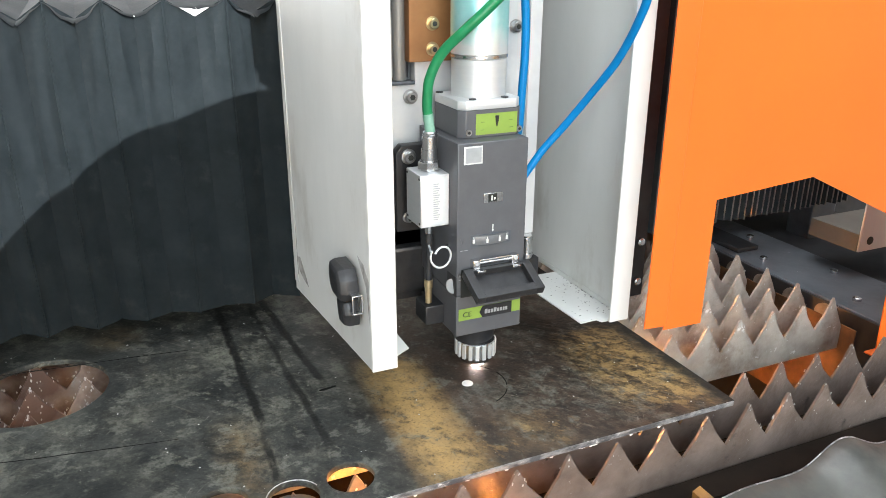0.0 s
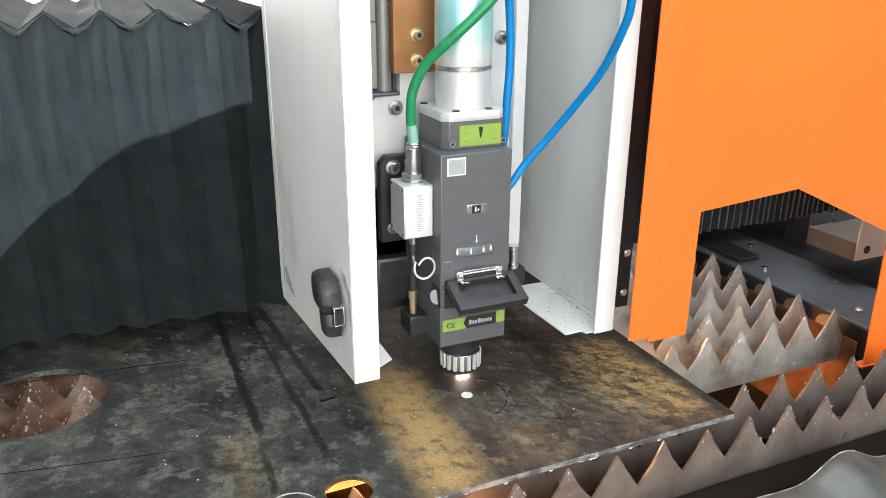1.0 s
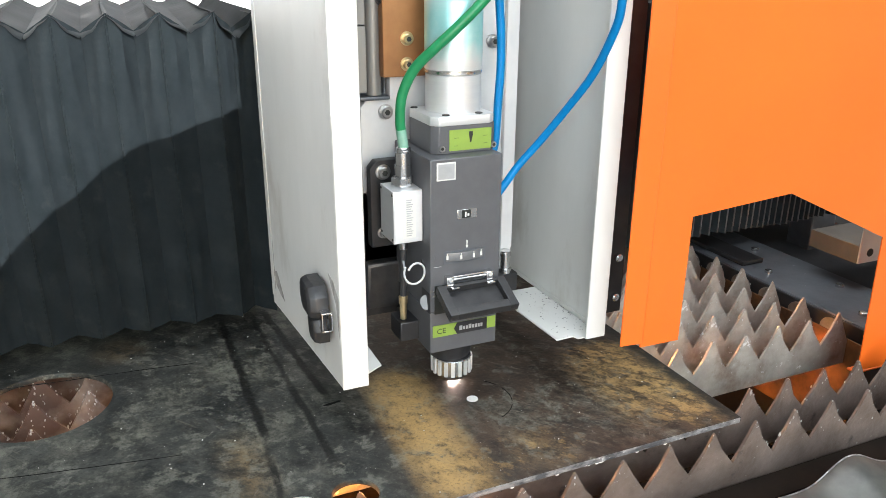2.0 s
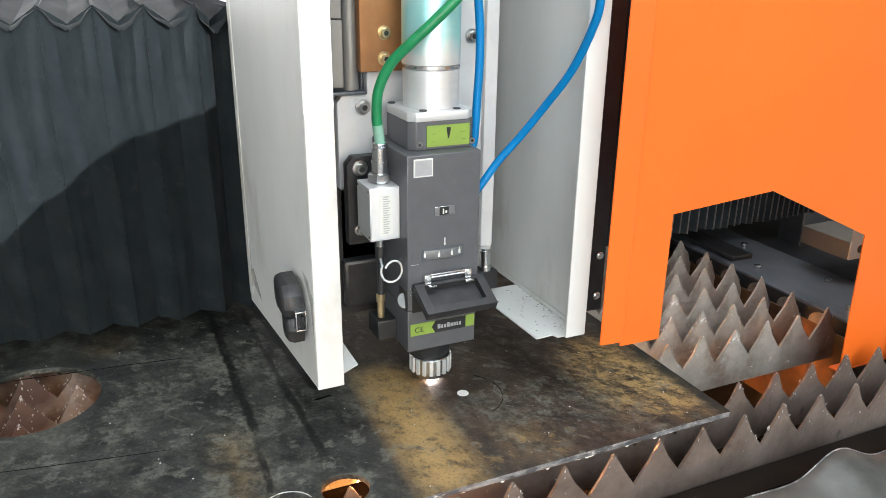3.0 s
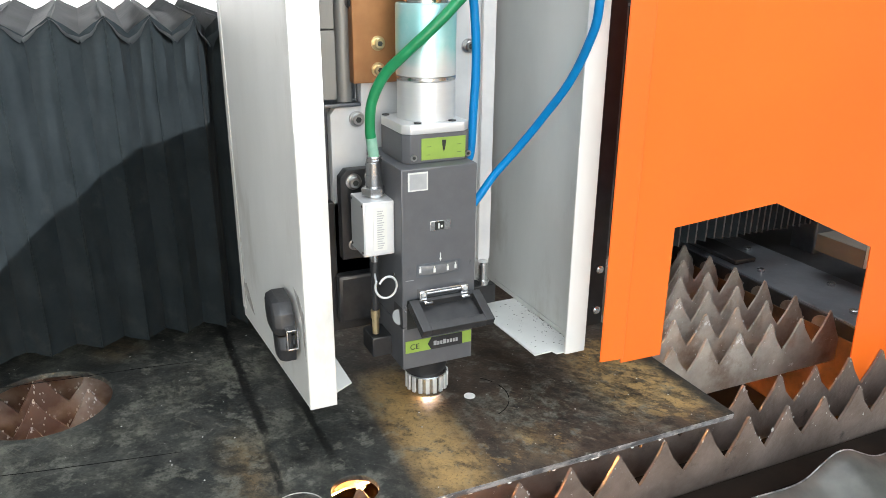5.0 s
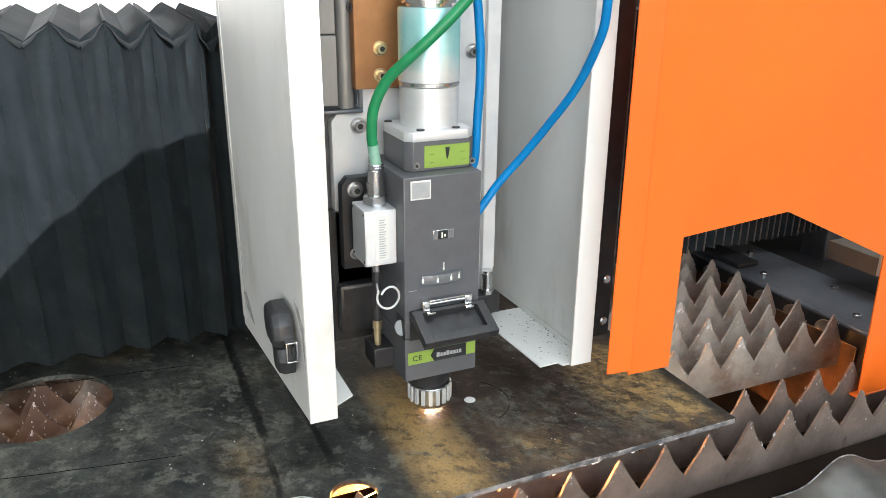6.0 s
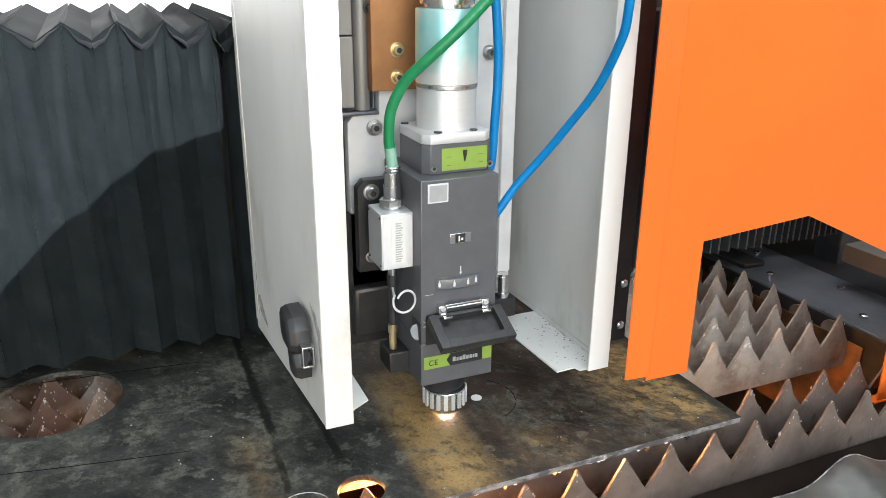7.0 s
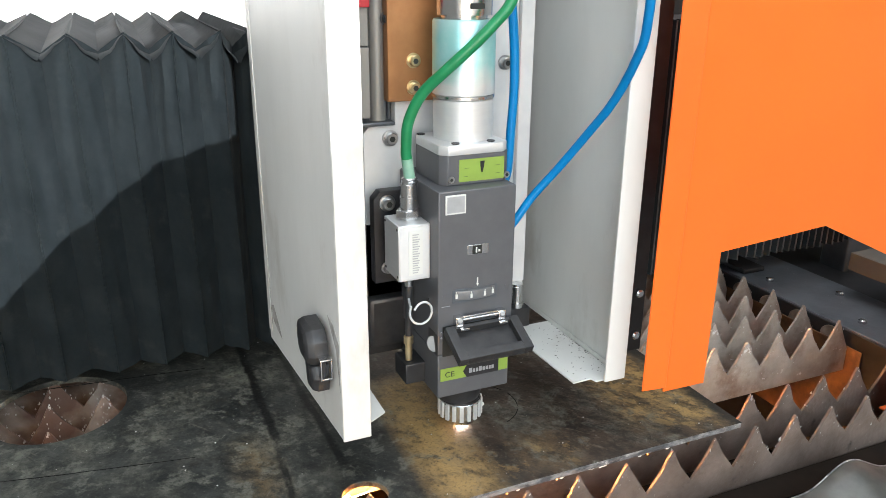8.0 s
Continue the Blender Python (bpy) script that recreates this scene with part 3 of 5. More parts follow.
def streak(points, w):
    """A thin black line of burnt oil on the sheet, uneven in width."""
    rng = random.Random(len(points) + int(points[0][0] * 1e4))
    line = smooth_line([(x, y, 0.0003) for x, y in points], 14)
    bm = bmesh.new()
    rows = []
    for i, p in enumerate(line):
        d = (line[min(i + 1, len(line) - 1)] - line[max(i - 1, 0)]).normalized()
        n = Vector((-d.y, d.x, 0))
        k = w * (0.72 + 0.5 * noise.noise((p.x * 60, p.y * 45, 2.0)) + rng.uniform(-0.08, 0.08)) * min(1, 0.3 + i / 6, 0.3 + (len(line) - 1 - i) / 6)
        o = n * 0.5 * noise.noise((p.x * 40, p.y * 40, 7.0)) * w
        rows.append([bm.verts.new(p + o - n * k + Vector((0, 0, -0.0004))), bm.verts.new(p + o), bm.verts.new(p + o + n * k + Vector((0, 0, -0.0004)))])
    for a, b in zip(rows, rows[1:]):
        bm.faces.new((a[0], b[0], b[1], a[1]))
        bm.faces.new((a[1], b[1], b[2], a[2]))
    return bm


for pts, w in (([(-0.145, 0.047), (-0.132, 0.049), (-0.126, 0.050)], 0.0030),
               ([(-0.47, 0.214), (-0.4, 0.206), (-0.30, 0.196), (-0.255, 0.190)], 0.0012), ([(-0.47, 0.050), (-0.40, 0.036), (-0.2855, 0.0164)], 0.0012)):
    part("burnt_streak", streak(pts, w), KERF, sheet, "black burnt line across the sheet")
# the cut-out that has tipped in its hole
bm = lathe((-0.2075, -0.1062, -0.012), (0.12, 0.25, 1), [(0, 0.0205), (0.004, 0.0205), (0.0046, 0.0199)], 48)
solid("steel_disc", bm, BASE, (-0.2075, -0.1062, -0.014), "loose grey steel disc tipped in its cut-out", "steel disc")
bm = lathe((0.0003, 0.0004, -0.0041), (0.02, 0.0, 1), [(0, 0.0060), (0.0039, 0.0060), (0.0043, 0.0056)], 24)
solid("slug", bm, SLUG, (0, 0, -0.0052), "small pale steel slug in a pierced hole", "steel slug")
rng = random.Random(5)
bm = bmesh.new()
for _ in range(330):
    x, y, r = rng.uniform(-0.52, 0.22), rng.uniform(-0.13, 0.33), rng.choice((0.0002, 0.0003, 0.0003, 0.0004, 0.0008))
    if any(math.hypot(x - hx, y - hy) < hr + 0.002 for hx, hy, hr in HOLES):
        continue
    made = bmesh.ops.create_icosphere(bm, subdivisions=1, radius=r)["verts"]
    for v in made:
        v.co = Vector((x + v.co.x, y + v.co.y, 0.0002 + v.co.z * 0.6))
tagged(part("metal_specks", bm, SLAG), "tiny bright specks of spatter on the sheet", "metal specks", kind="stuff")
# bright dross beads under the front edge, and beads for bright slat tips
bm = bmesh.new()
for _ in range(9):
    x, r = rng.uniform(-0.10, 0.22), rng.uniform(0.0008, 0.0024)
    made = bmesh.ops.create_icosphere(bm, subdivisions=2, radius=r)["verts"]
    for v in made:
        v.co = Vector((x + v.co.x * 1.6, -0.1348 + v.co.y * 0.6, -0.0062 + v.co.z * 0.8))
# these beads stand in for bright slat tips below the edge
for x in (-0.112, -0.0255, 0.0203, 0.0625, 0.1075, 0.140):
    made = bmesh.ops.create_icosphere(bm, subdivisions=2, radius=0.0015)["verts"]
    for v in made:
        v.co = Vector((x + v.co.x * 1.3, -0.1340 + v.co.y * 0.6, -0.0080 + v.co.z * 0.8))
tagged(part("edge_dross", bm, SLUG, sheet, "bright dross and slat-tip beads along the lower edge"), kind="stuff")
part("cut_edge", box(-0.95, 0.2300, -0.1366, -0.1353, -0.0058, -0.0006, bev=0.0005), EDGE, sheet, "torch-cut edge with spark-lit flecks")

# tray, base and rails
BEAM_TOP = -0.0725
solid("scrap_tray", box(-0.95, 0.60, -0.30, 0.75, -0.34, -0.30, bev=0), PIT, (0, 0.2, -0.34), "sooty steel scrap tray under the slats", "tray", kind="structure")
solid("bed_front_beam", box(-0.95, 1.2, -0.177, -0.1455, -0.30, BEAM_TOP), PIT, (0, -0.163, -0.30), "black oily front beam of the bed", "beam", kind="structure")
bed = thing("machine_base", (0.7, 0.2, -0.92), "dark oily steel machine base with a flat rail bed", "machine base", kind="structure")
part("rail_bed", box(0.578, 0.705, -0.2, 1.6, -0.20, -0.030, bev=0.002), RAIL_STEEL, bed)
part("lower_ledge", box(0.5740, 0.578, -0.2, 1.6, -0.20, -0.0315, bev=0.001), DARK, bed)
part("side_beam", box(0.60, 1.15, -0.3, 1.6, -0.92, -0.20, bev=0.003), DARK, bed)
part("outer_bed", box(0.735, 1.10, -0.2, 0.50, -0.20, -0.095, bev=0.002), DARK, bed)
part("rack", box(0.705, 0.735, -0.2, 1.6, -0.20, -0.085, bev=0.001), DARK, bed)
bm = bmesh.new()
for i in range(34):
    add_box(bm, 0.706, 0.718, -0.18 + 0.022 * i, -0.169 + 0.022 * i, -0.060, -0.036)
tagged(part("rack_teeth", bm, DARK, bed, "black rack teeth"), kind="stuff")
rail = part("linear_rail", box(0.592, 0.636, 0.235, 1.6, -0.030, -0.022, bev=0.002), DARK, bed, "dark ground steel rail")
for i in range(5):
    socket = lathe((0.612 + 0.055 * (i % 2), 0.03 + 0.085 * i, -0.030), (0, 0, 1), [(0, 0.006), (0.004, 0.006), (0.005, 0.004)], 12)
    part("bolt", socket, CHROME, bed)
end = thing("slat_holder", (0.575, 0.2, -0.30), "scorched brown steel strip with scalloped top holding the slat ends", "slat holder", kind="structure")
part("strip", box(0.5675, 0.5695, -0.01, 0.75, -0.20, -0.050), RUST, end)
part("foot", box(0.5695, 0.577, -0.01, 0.75, -0.20, -0.185), RUST, end)
for i in range(9):   # a rounded tab between each pair of slats
    y = 0.0416 + 0.0572 * i
    tab = [(y - 0.019, -0.060)] + [(y - 0.019 * math.cos(a), -0.048 + 0.015 * math.sin(a)) for a in (math.pi * k / 12 for k in range(13))] + [(y + 0.019, -0.060)]
    part("tab", prism(tab, "yz", 0.5697, 0.5725, 0.0005), SCALLOP, end)
# dark web closing the far side, and an unseen sheet added to block light
back = thing("rear_beam", (0.9, 0.7, -0.3), "dark gantry foot behind the slats", "beam", kind="structure")
part("web", box(0.20, 2.2, 0.66, 0.70, -0.60, 0.55), DARK, back)
part("rear_sheet", box(-1.4, 0.20, 0.72, 0.73, -0.60, 0.32), DARK, back)

# slumped sheet of film at the front of the bed
def film_sheet():
    bm = bmesh.new()
    nx, ny = 60, 26
    grid = []
    for j in range(ny):
        row = []
        for i in range(nx):
            x, v = 0.10 + 0.50 * i / (nx - 1), j / (ny - 1)
            y = -0.200 - 0.26 * v
            crest = -0.0495 + 0.0195 * math.exp(-((x - 0.318) / 0.034) ** 2) - 0.004 / (1 + math.exp(-(x - 0.37) * 90))
            z = crest - 0.25 * v ** 1.6 + 0.006 * math.sin(11 * v + 20 * x) * v + 0.012 * noise.noise((x * 14, v * 5, 0.3)) * min(1, 4 * v)
            row.append(bm.verts.new((x, y + 0.010 * noise.noise((x * 11, 3.1, 0)), z)))
        grid.append(row)
    for a, b in zip(grid, grid[1:]):
        for i in range(nx - 1):
            bm.faces.new((a[i], a[i + 1], b[i + 1], b[i]))
    bmesh.ops.solidify(bm, geom=bm.faces[:], thickness=0.0015)
    return bm


film = thing("film_cover", (0.3, -0.30, -0.30), "crumpled grey translucent film with a wavy edge", "film cover")
part("sheet", film_sheet(), BAG, film)
rim_line = []
for i in range(34):
    x = 0.10 + 0.50 * i / 33
    crest = -0.0495 + 0.0195 * math.exp(-((x - 0.318) / 0.034) ** 2) - 0.004 / (1 + math.exp(-(x - 0.37) * 90))
    rim_line.append((x, -0.1995 + 0.010 * noise.noise((x * 11, 3.1, 0)), crest + 0.0002))
part("rolled_edge", tube(rim_line, 0.0007, 8, 3), EDGE, film, "pale rolled edge")
solid("yellow_block", prism([(0.158, -0.051), (0.172, -0.0665), (0.172, -0.09), (0.150, -0.09), (0.150, -0.055)], "xz", -0.200, -0.178), YELLOW, (0.13, -0.19, -0.075),
      "chipped yellow painted steel corner", "steel block")


# ---- the carriage: everything here rides with the cutting head ----
HEAD_X, HEAD_Y = 0.0242, 0.0306
riders = []


def rider(*a, **k):
    ob = thing(*a, **k)
    riders.append(ob)
    return ob


def guard(name, side, at, x_out, flange_to, flap_to):
    g = rider(name, at, "white powder-coated sheet-metal guard, open towards the head", "machine guard", "guards of the cutting head")
    t = 0.0016 * side
    lo, hi = sorted((x_out, x_out + t))
    bm_ = prism([(-0.0365, 0.0605), (0.205, 0.0480 if side > 0 else 0.058), (0.205, 0.62), (-0.0365, 0.62)], "yz", lo, hi, 0.0003)
    if side > 0:   # this panel splays outwards to the rear
        for v in bm_.verts:
            v.co.x += 0.0030 - 0.0115 * (v.co.y + 0.0385) / 0.2435
    part("side_panel", bm_, WHITE, g)
    a, b = sorted((x_out - 0.0002 * side + (0.0030 if side > 0 else 0), flange_to))
    part("front_flange", box(a, b, -0.0395, -0.0368, 0.0592, 0.62, bev=0.0009), WHITE, g)
    lo, hi = sorted((x_out + t * 1.2, flap_to))
    return g, lo, hi


gl, lo, hi = guard("guard", 1, (-0.116, 0.08, 0.058), -0.1172, -0.0900, -0.064)
part("bottom_flap", prism([(-0.1100, -0.0240), (-0.092, -0.0240), (-0.0675, -0.0090), (-0.0675, 0.19), (-0.1180, 0.19)], "xy", 0.0592, 0.0605), WHITE, gl)
gr, lo, hi = guard("guard", -1, (0.165, 0.08, 0.058), 0.1668, 0.1440, 0.11)
part("bottom_flap", prism([(0.1645, -0.0355), (0.137, -0.0355), (0.135, -0.0290), (0.1150, -0.0300), (0.112, 0.054), (0.112, 0.10), (0.1645, 0.10)], "xy", 0.0592, 0.0605), WHITE, gr)
part("flap_seam", box(0.1635, 0.1645, -0.035, 0.15, 0.0605, 0.066), WHITE, gr)
rng = random.Random(9)
bm = bmesh.new()
for _ in range(150):
    x, y = 0.163 - 0.045 * rng.random() ** 3.2, rng.uniform(-0.03, 0.09)
    made = bmesh.ops.create_icosphere(bm, subdivisions=1, radius=rng.choice((0.0002, 0.0003, 0.0004, 0.0006)))["verts"]
    for v in made:
        v.co = Vector((x + v.co.x * rng.uniform(0.6, 3), y + v.co.y, 0.0606 + v.co.z * 0.25))
part("grit", bm, KERF, gr, "black grit lying on the flap")

def on_guard(outline, out0, out1):
    """A thin piece lying on the outer face of the splayed guard panel."""
    bm_ = prism(outline, "yz", -out1, -out0)
    for v in bm_.verts:
        v.co.x += -0.1172 + 0.0030 - 0.0115 * (v.co.y + 0.0385) / 0.2435
    return bm_


part("rear_return", on_guard([(0.1930, 0.0600), (0.2040, 0.0590), (0.2040, 0.61), (0.1930, 0.61)], 0.0001, 0.0011), WHITE, gl)
part("scuff", on_guard([(0.1890, 0.0930), (0.1800, 0.0960), (0.1640, 0.0820), (0.1520, 0.0690), (0.1700, 0.0720), (0.1860, 0.0780)], 0.0001, 0.0004), RUB_AND_SHADE, gl, "dark scuff near the lower edge")
part("scuff", on_guard([(0.1925, 0.0700), (0.1900, 0.0700), (0.1905, 0.1300), (0.1925, 0.1450)], 0.0001, 0.0004), RUB_AND_SHADE, gl, "dark scuff near the lower edge")
# this wedge is shade between latch and flange, laid on as a grey piece
part("scuff", on_guard([(-0.0100, 0.1640), (-0.0300, 0.1400), (-0.0360, 0.1050), (-0.0368, 0.1480), (-0.0250, 0.1600)], 0.0001, 0.0004), RUB_AND_SHADE, gl, "grey painted shade beside the latch")

# strap latch on the outer face of the guard
latch = rider("latch", (-0.119, 0.0, 0.11), "black plastic wing knob with a steel clip", "latch")
LX = -0.1190


def faceted(outline, top, x0, x1):
    """A moulded grip: a base outline (y, z) at x0 that narrows to a smaller top outline at x1."""
    bm_ = bmesh.new()
    mid = [((a[0] * 0.35 + b[0] * 0.65), (a[1] * 0.35 + b[1] * 0.65)) for a, b in zip(top, outline)]
    rings = [[bm_.verts.new((x, y, z)) for y, z in pts] for x, pts in ((x0, outline), (x0 + (x1 - x0) * 0.62, outline), (x0 + (x1 - x0) * 0.9, mid), (x1, top))]
    n = len(outline)
    for a, b in zip(rings, rings[1:]):
        for i in range(n):
            bm_.faces.new((a[i], a[(i + 1) % n], b[(i + 1) % n], b[i]))
    bm_.faces.new(rings[0][::-1])
    bm_.faces.new(rings[-1])
    bmesh.ops.bevel(bm_, geom=list(bm_.edges), offset=0.0006, segments=2, affect="EDGES", profile=0.5)
    return bm_


part("upper_wing", faceted([(0.0135, 0.1555), (-0.0150, 0.1545), (-0.0215, 0.1450), (-0.0235, 0.1330), (-0.0190, 0.1245), (0.0035, 0.1245), (0.0120, 0.1310), (0.0150, 0.1420)],
                           [(0.0085, 0.1510), (-0.0100, 0.1500), (-0.0150, 0.1440), (-0.0165, 0.1345), (-0.0135, 0.1290), (0.0010, 0.1290), (0.0070, 0.1335), (0.0095, 0.1425)], LX - 0.0002, LX - 0.0185),
     RUBBER, latch)
part("lower_wing", faceted([(0.0020, 0.1240), (-0.0200, 0.1240), (-0.0245, 0.1130), (-0.0205, 0.1005), (-0.0060, 0.0985), (-0.0010, 0.1060)],
                           [(-0.0020, 0.1210), (-0.0150, 0.1210), (-0.0180, 0.1130), (-0.0155, 0.1045), (-0.0080, 0.1035), (-0.0045, 0.1085)], LX - 0.0002, LX - 0.0155), RUBBER, latch)
clip = part("clip", box(LX - 0.010, LX - 0.0002, -0.0330, -0.0170, 0.1165, 0.1180, bev=0.0004), CHROME, latch)
part("clip_bar", box(LX - 0.010, LX - 0.0002, -0.0330, -0.0170, 0.1335, 0.1350, bev=0.0004), CHROME, clip)
part("clip_post", box(LX - 0.010, LX - 0.0088, -0.0330, -0.0315, 0.1165, 0.1350, bev=0.0003), CHROME, clip)
part("clip_post", box(LX - 0.0014, LX - 0.0002, -0.0330, -0.0312, 0.1165, 0.1350, bev=0.0003), CHROME, clip)
part("clip_pin", lathe((LX - 0.006, -0.0255, 0.118), (0, 0, 1), [(0, 0.0022), (0.016, 0.0022)], 12), DARK, clip)

# orange cover with its arched cut-out
cover = rider("orange_cover", (0.35, -0.06, 0.054), "orange powder-coated sheet-metal cover with an arched cut-out", "machine cover")
OX = (0.1881, 0.2362, 0.3640, 0.5050, 0.80)
part("front_panel", prism([(OX[0], 0.0565), (OX[1], 0.0555), (OX[1], 0.1900), (OX[2], 0.1995), (0.5195, 0.1300), (0.5260, -0.0440), (0.80, -0.060), (0.80, 0.70), (OX[0], 0.70)],
                          "xz", -0.0712, -0.0696), ORANGE, cover, smooth=False)
bm = prism([(0.1625, -0.0712), (0.1632, -0.0724), (0.1868, -0.0748), (0.1880, -0.0742), (0.1880, -0.0718), (0.1640, -0.0704)], "xy", 0.0630, 0.70)
part("edge_fold", bm, ORANGE, cover, smooth=False)
part("arch_lip", prism([(OX[1], 0.0555), (OX[1] + 0.0012, 0.0555), (OX[1] + 0.0012, 0.1895), (OX[1], 0.1895)], "xz", -0.0696, -0.060), ORANGE, cover, smooth=False)
part("foot_lip", box(0.526, 0.80, -0.0696, -0.0560, -0.0500, -0.0480, bev=0), ORANGE, cover)

# screws between guard and cover
for z in (0.081, 0.127):
    part("screw", lathe((0.2050, 0.001, z), (0, -1, 0), [(0, 0.0045), (0.004, 0.0045), (0.0055, 0.003)], 12), CHROME, gr)
part("rear_strip", box(0.1690, 0.2150, 0.0012, 0.0030, 0.062, 0.62), DARK, gr, "black steel strip behind the guard")

# ---- mounting plates behind the head ----
mount = rider("mounting_plate", (0.04, 0.10, 0.06), "matt aluminium slide plate with bronze plate and screws", "machine plate")
plate = part("slide_plate", prism([(-0.046, 0.075), (-0.046, 0.287), (-0.0405, 0.2935), (-0.0145, 0.2940), (-0.0140, 0.60), (0.116, 0.60), (0.1245, 0.31), (0.1285, 0.11), (0.10, 0.075)],
                                  "xz", 0.100, 0.112, 0.0006), PLATE_ALU, mount)
part("back_plate", prism([(-0.055, 0.06), (-0.055, 0.290), (-0.046, 0.298), (-0.0165, 0.2985), (-0.0165, 0.62), (0.10, 0.62), (0.10, 0.06)], "xz", 0.1125, 0.125, 0.0006), BASE, mount)
bz = part("bronze_plate", box(-0.0255, 0.07, 0.0870, 0.0995, 0.3170, 0.60), COPPER, mount, "brown bronze plate")
for x, z in ((-0.0012, 0.3532), (-0.0012, 0.3292)):
    socket_bolt(bz, x, 0.087, z, 0.0054, BRASS)
socket_bolt(plate, -0.0199, 0.0998, 0.2817, 0.0062)
socket_bolt(plate, 0.0985, 0.0998, 0.3465, 0.0058)
part("guide_rod", lathe((-0.030, 0.105, 0.2985), (0, 0, 1), [(0, 0.0078), (0.30, 0.0078)], 24), GROUND_STEEL, mount, "round steel guide rod")
part("rail_block", box(-0.057, -0.0395, 0.096, 0.110, 0.302, 0.365), GROUND_STEEL, mount)
part("rail_block", box(-0.057, -0.0395, 0.097, 0.110, 0.3660, 0.60), GROUND_STEEL, mount)
socket_bolt(mount, -0.0225, 0.097, 0.389, 0.005, DARK)
part("cross_bar", box(-0.056, -0.0165, 0.094, 0.1125, 0.2945, 0.2980), BASE, mount)
part("red_stop", box(-0.056, -0.040, 0.090, 0.096, 0.399, 0.42), material("red_paint", (0.45, 0.02, 0.03), 0.4), mount, "small red stop block")
part("back_wall", box(-0.114, 0.164, 0.19, 0.198, 0.07, 0.62), BASE, mount)
part("lower_box", box(-0.048, 0.012, 0.088, 0.12, 0.072, 0.125, bev=0.004), RUBBER, mount, "black rubber-edged block")
part("lower_plate", box(-0.052, 0.10, 0.10, 0.1120, 0.060, 0.20), DARK, mount)
brk = part("side_bracket", prism([(-0.0475, 0.217), (-0.0475, 0.232), (-0.041, 0.2395), (-0.012, 0.2395), (-0.012, 0.150), (-0.0475, 0.150)], "xz", 0.070, 0.082, 0.0006), DARK, mount)
socket_bolt(brk, -0.0345, 0.0698, 0.2282, 0.0062)
socket_bolt(brk, -0.0360, 0.0698, 0.1650, 0.0045)
part("cover_strip", box(0.1120, 0.1262, 0.0930, 0.0990, 0.118, 0.60, bev=0.0008), PLATE_ALU, mount, "pale grey strip")
part("fitting", lathe((0.1158, 0.088, 0.092), (0, 0, 1), [(0, 0.0076), (0.005, 0.0076), (0.0052, 0.0060), (0.020, 0.0060), (0.0204, 0.0068), (0.0235, 0.0068), (0.0239, 0.0060), (0.026, 0.0060)], 16), CHROME, mount)
part("fitting_block", box(0.098, 0.128, 0.080, 0.10, 0.070, 0.092), DARK, mount)

# ---- the cutting head ----
head = rider("laser_cutter_unit", (HEAD_X, HEAD_Y, 0.004), "dark grey laser cutting head with lime green labels", "laser cutter")
body = part("body", box(-0.0130, 0.0615, 0.0, 0.094, 0.1005, 0.2535, bev=0.0012), HEAD, head)
low = part("lower_body", box(-0.0130, 0.0600, 0.0002, 0.085, 0.0560, 0.1003, bev=0.0012), HEAD, head)
part("neck", lathe((HEAD_X, HEAD_Y + 0.006, 0.034), (0, 0, 1), [(0, 0.021), (0.006, 0.023), (0.023, 0.027)], 36), DARK, head)


def cut_corners(x0, x1, y0, y1, c):
    return [(x0 + c, y0), (x1 - c, y0), (x1, y0 + c), (x1, y1 - c), (x1 - c, y1), (x0 + c, y1), (x0, y1 - c), (x0, y0 + c)]


adapter = part("adapter", prism(cut_corners(-0.0035, 0.0630, 0.0162, 0.082, 0.0062), "xy", 0.2537, 0.2800, 0.0007), HEAD, head)
flange = part("top_flange", prism(cut_corners(-0.0045, 0.0615, 0.0142, 0.080, 0.0070), "xy", 0.2802, 0.2888, 0.0010), ALU, head)
for x, y in ((0.012, 0.022), (0.046, 0.022), (0.0, 0.072), (0.056, 0.072)):
    part("flange_screw", lathe((x, y, 0.2886), (0, 0, 1), [(0, 0.0036), (0.0012, 0.0036)], 12), DARK, flange)
for x in (0.0058, 0.0595):
    part("adapter_screw", lathe((x, 0.0165, 0.2590), (0, -1, 0), [(0, 0.0030), (0.0014, 0.0030)], 14), BOLT, adapter)
    part("screw_socket", lathe((x, 0.0152, 0.2590), (0, -1, 0), [(0, 0.0016), (0.0003, 0.0016)], 6), INK, adapter, smooth=False)
stk = part("sticker", box(0.0130, 0.0568, 0.0156, 0.0163, 0.2562, 0.2760, bev=0.0002), LIME, adapter, "lime green sticker with a black arrow")
part("arrow", prism([(0.0330, 0.2736), (0.0371, 0.2736), (0.0366, 0.2690), (0.0354, 0.2640), (0.0349, 0.2630), (0.0343, 0.2640), (0.0334, 0.2690)], "xz", 0.0150, 0.0157), INK, stk, smooth=False)
for x0, x1, z in ((0.0180, 0.0225, 0.2680), (0.0480, 0.0522, 0.2684), (0.0180, 0.0215, 0.2606), (0.0485, 0.0525, 0.2612)):
    part("print_bar", box(x0, x1, 0.0153, 0.0157, z, z + 0.0005, bev=0), OLIVE, stk)
CX, CY = 0.0318, 0.050
part("collimator", lathe((CX, CY, 0.2889), (0, 0, 1), [(0, 0.0268), (0.0345, 0.0268), (0.0348, 0.0262)], 48), ALU, head)
part("collimator_groove", lathe((CX, CY, 0.3238), (0, 0, 1), [(0, 0.0258), (0.0012, 0.0276), (0.0036, 0.0276), (0.0044, 0.0266)], 48), CHROME, head)
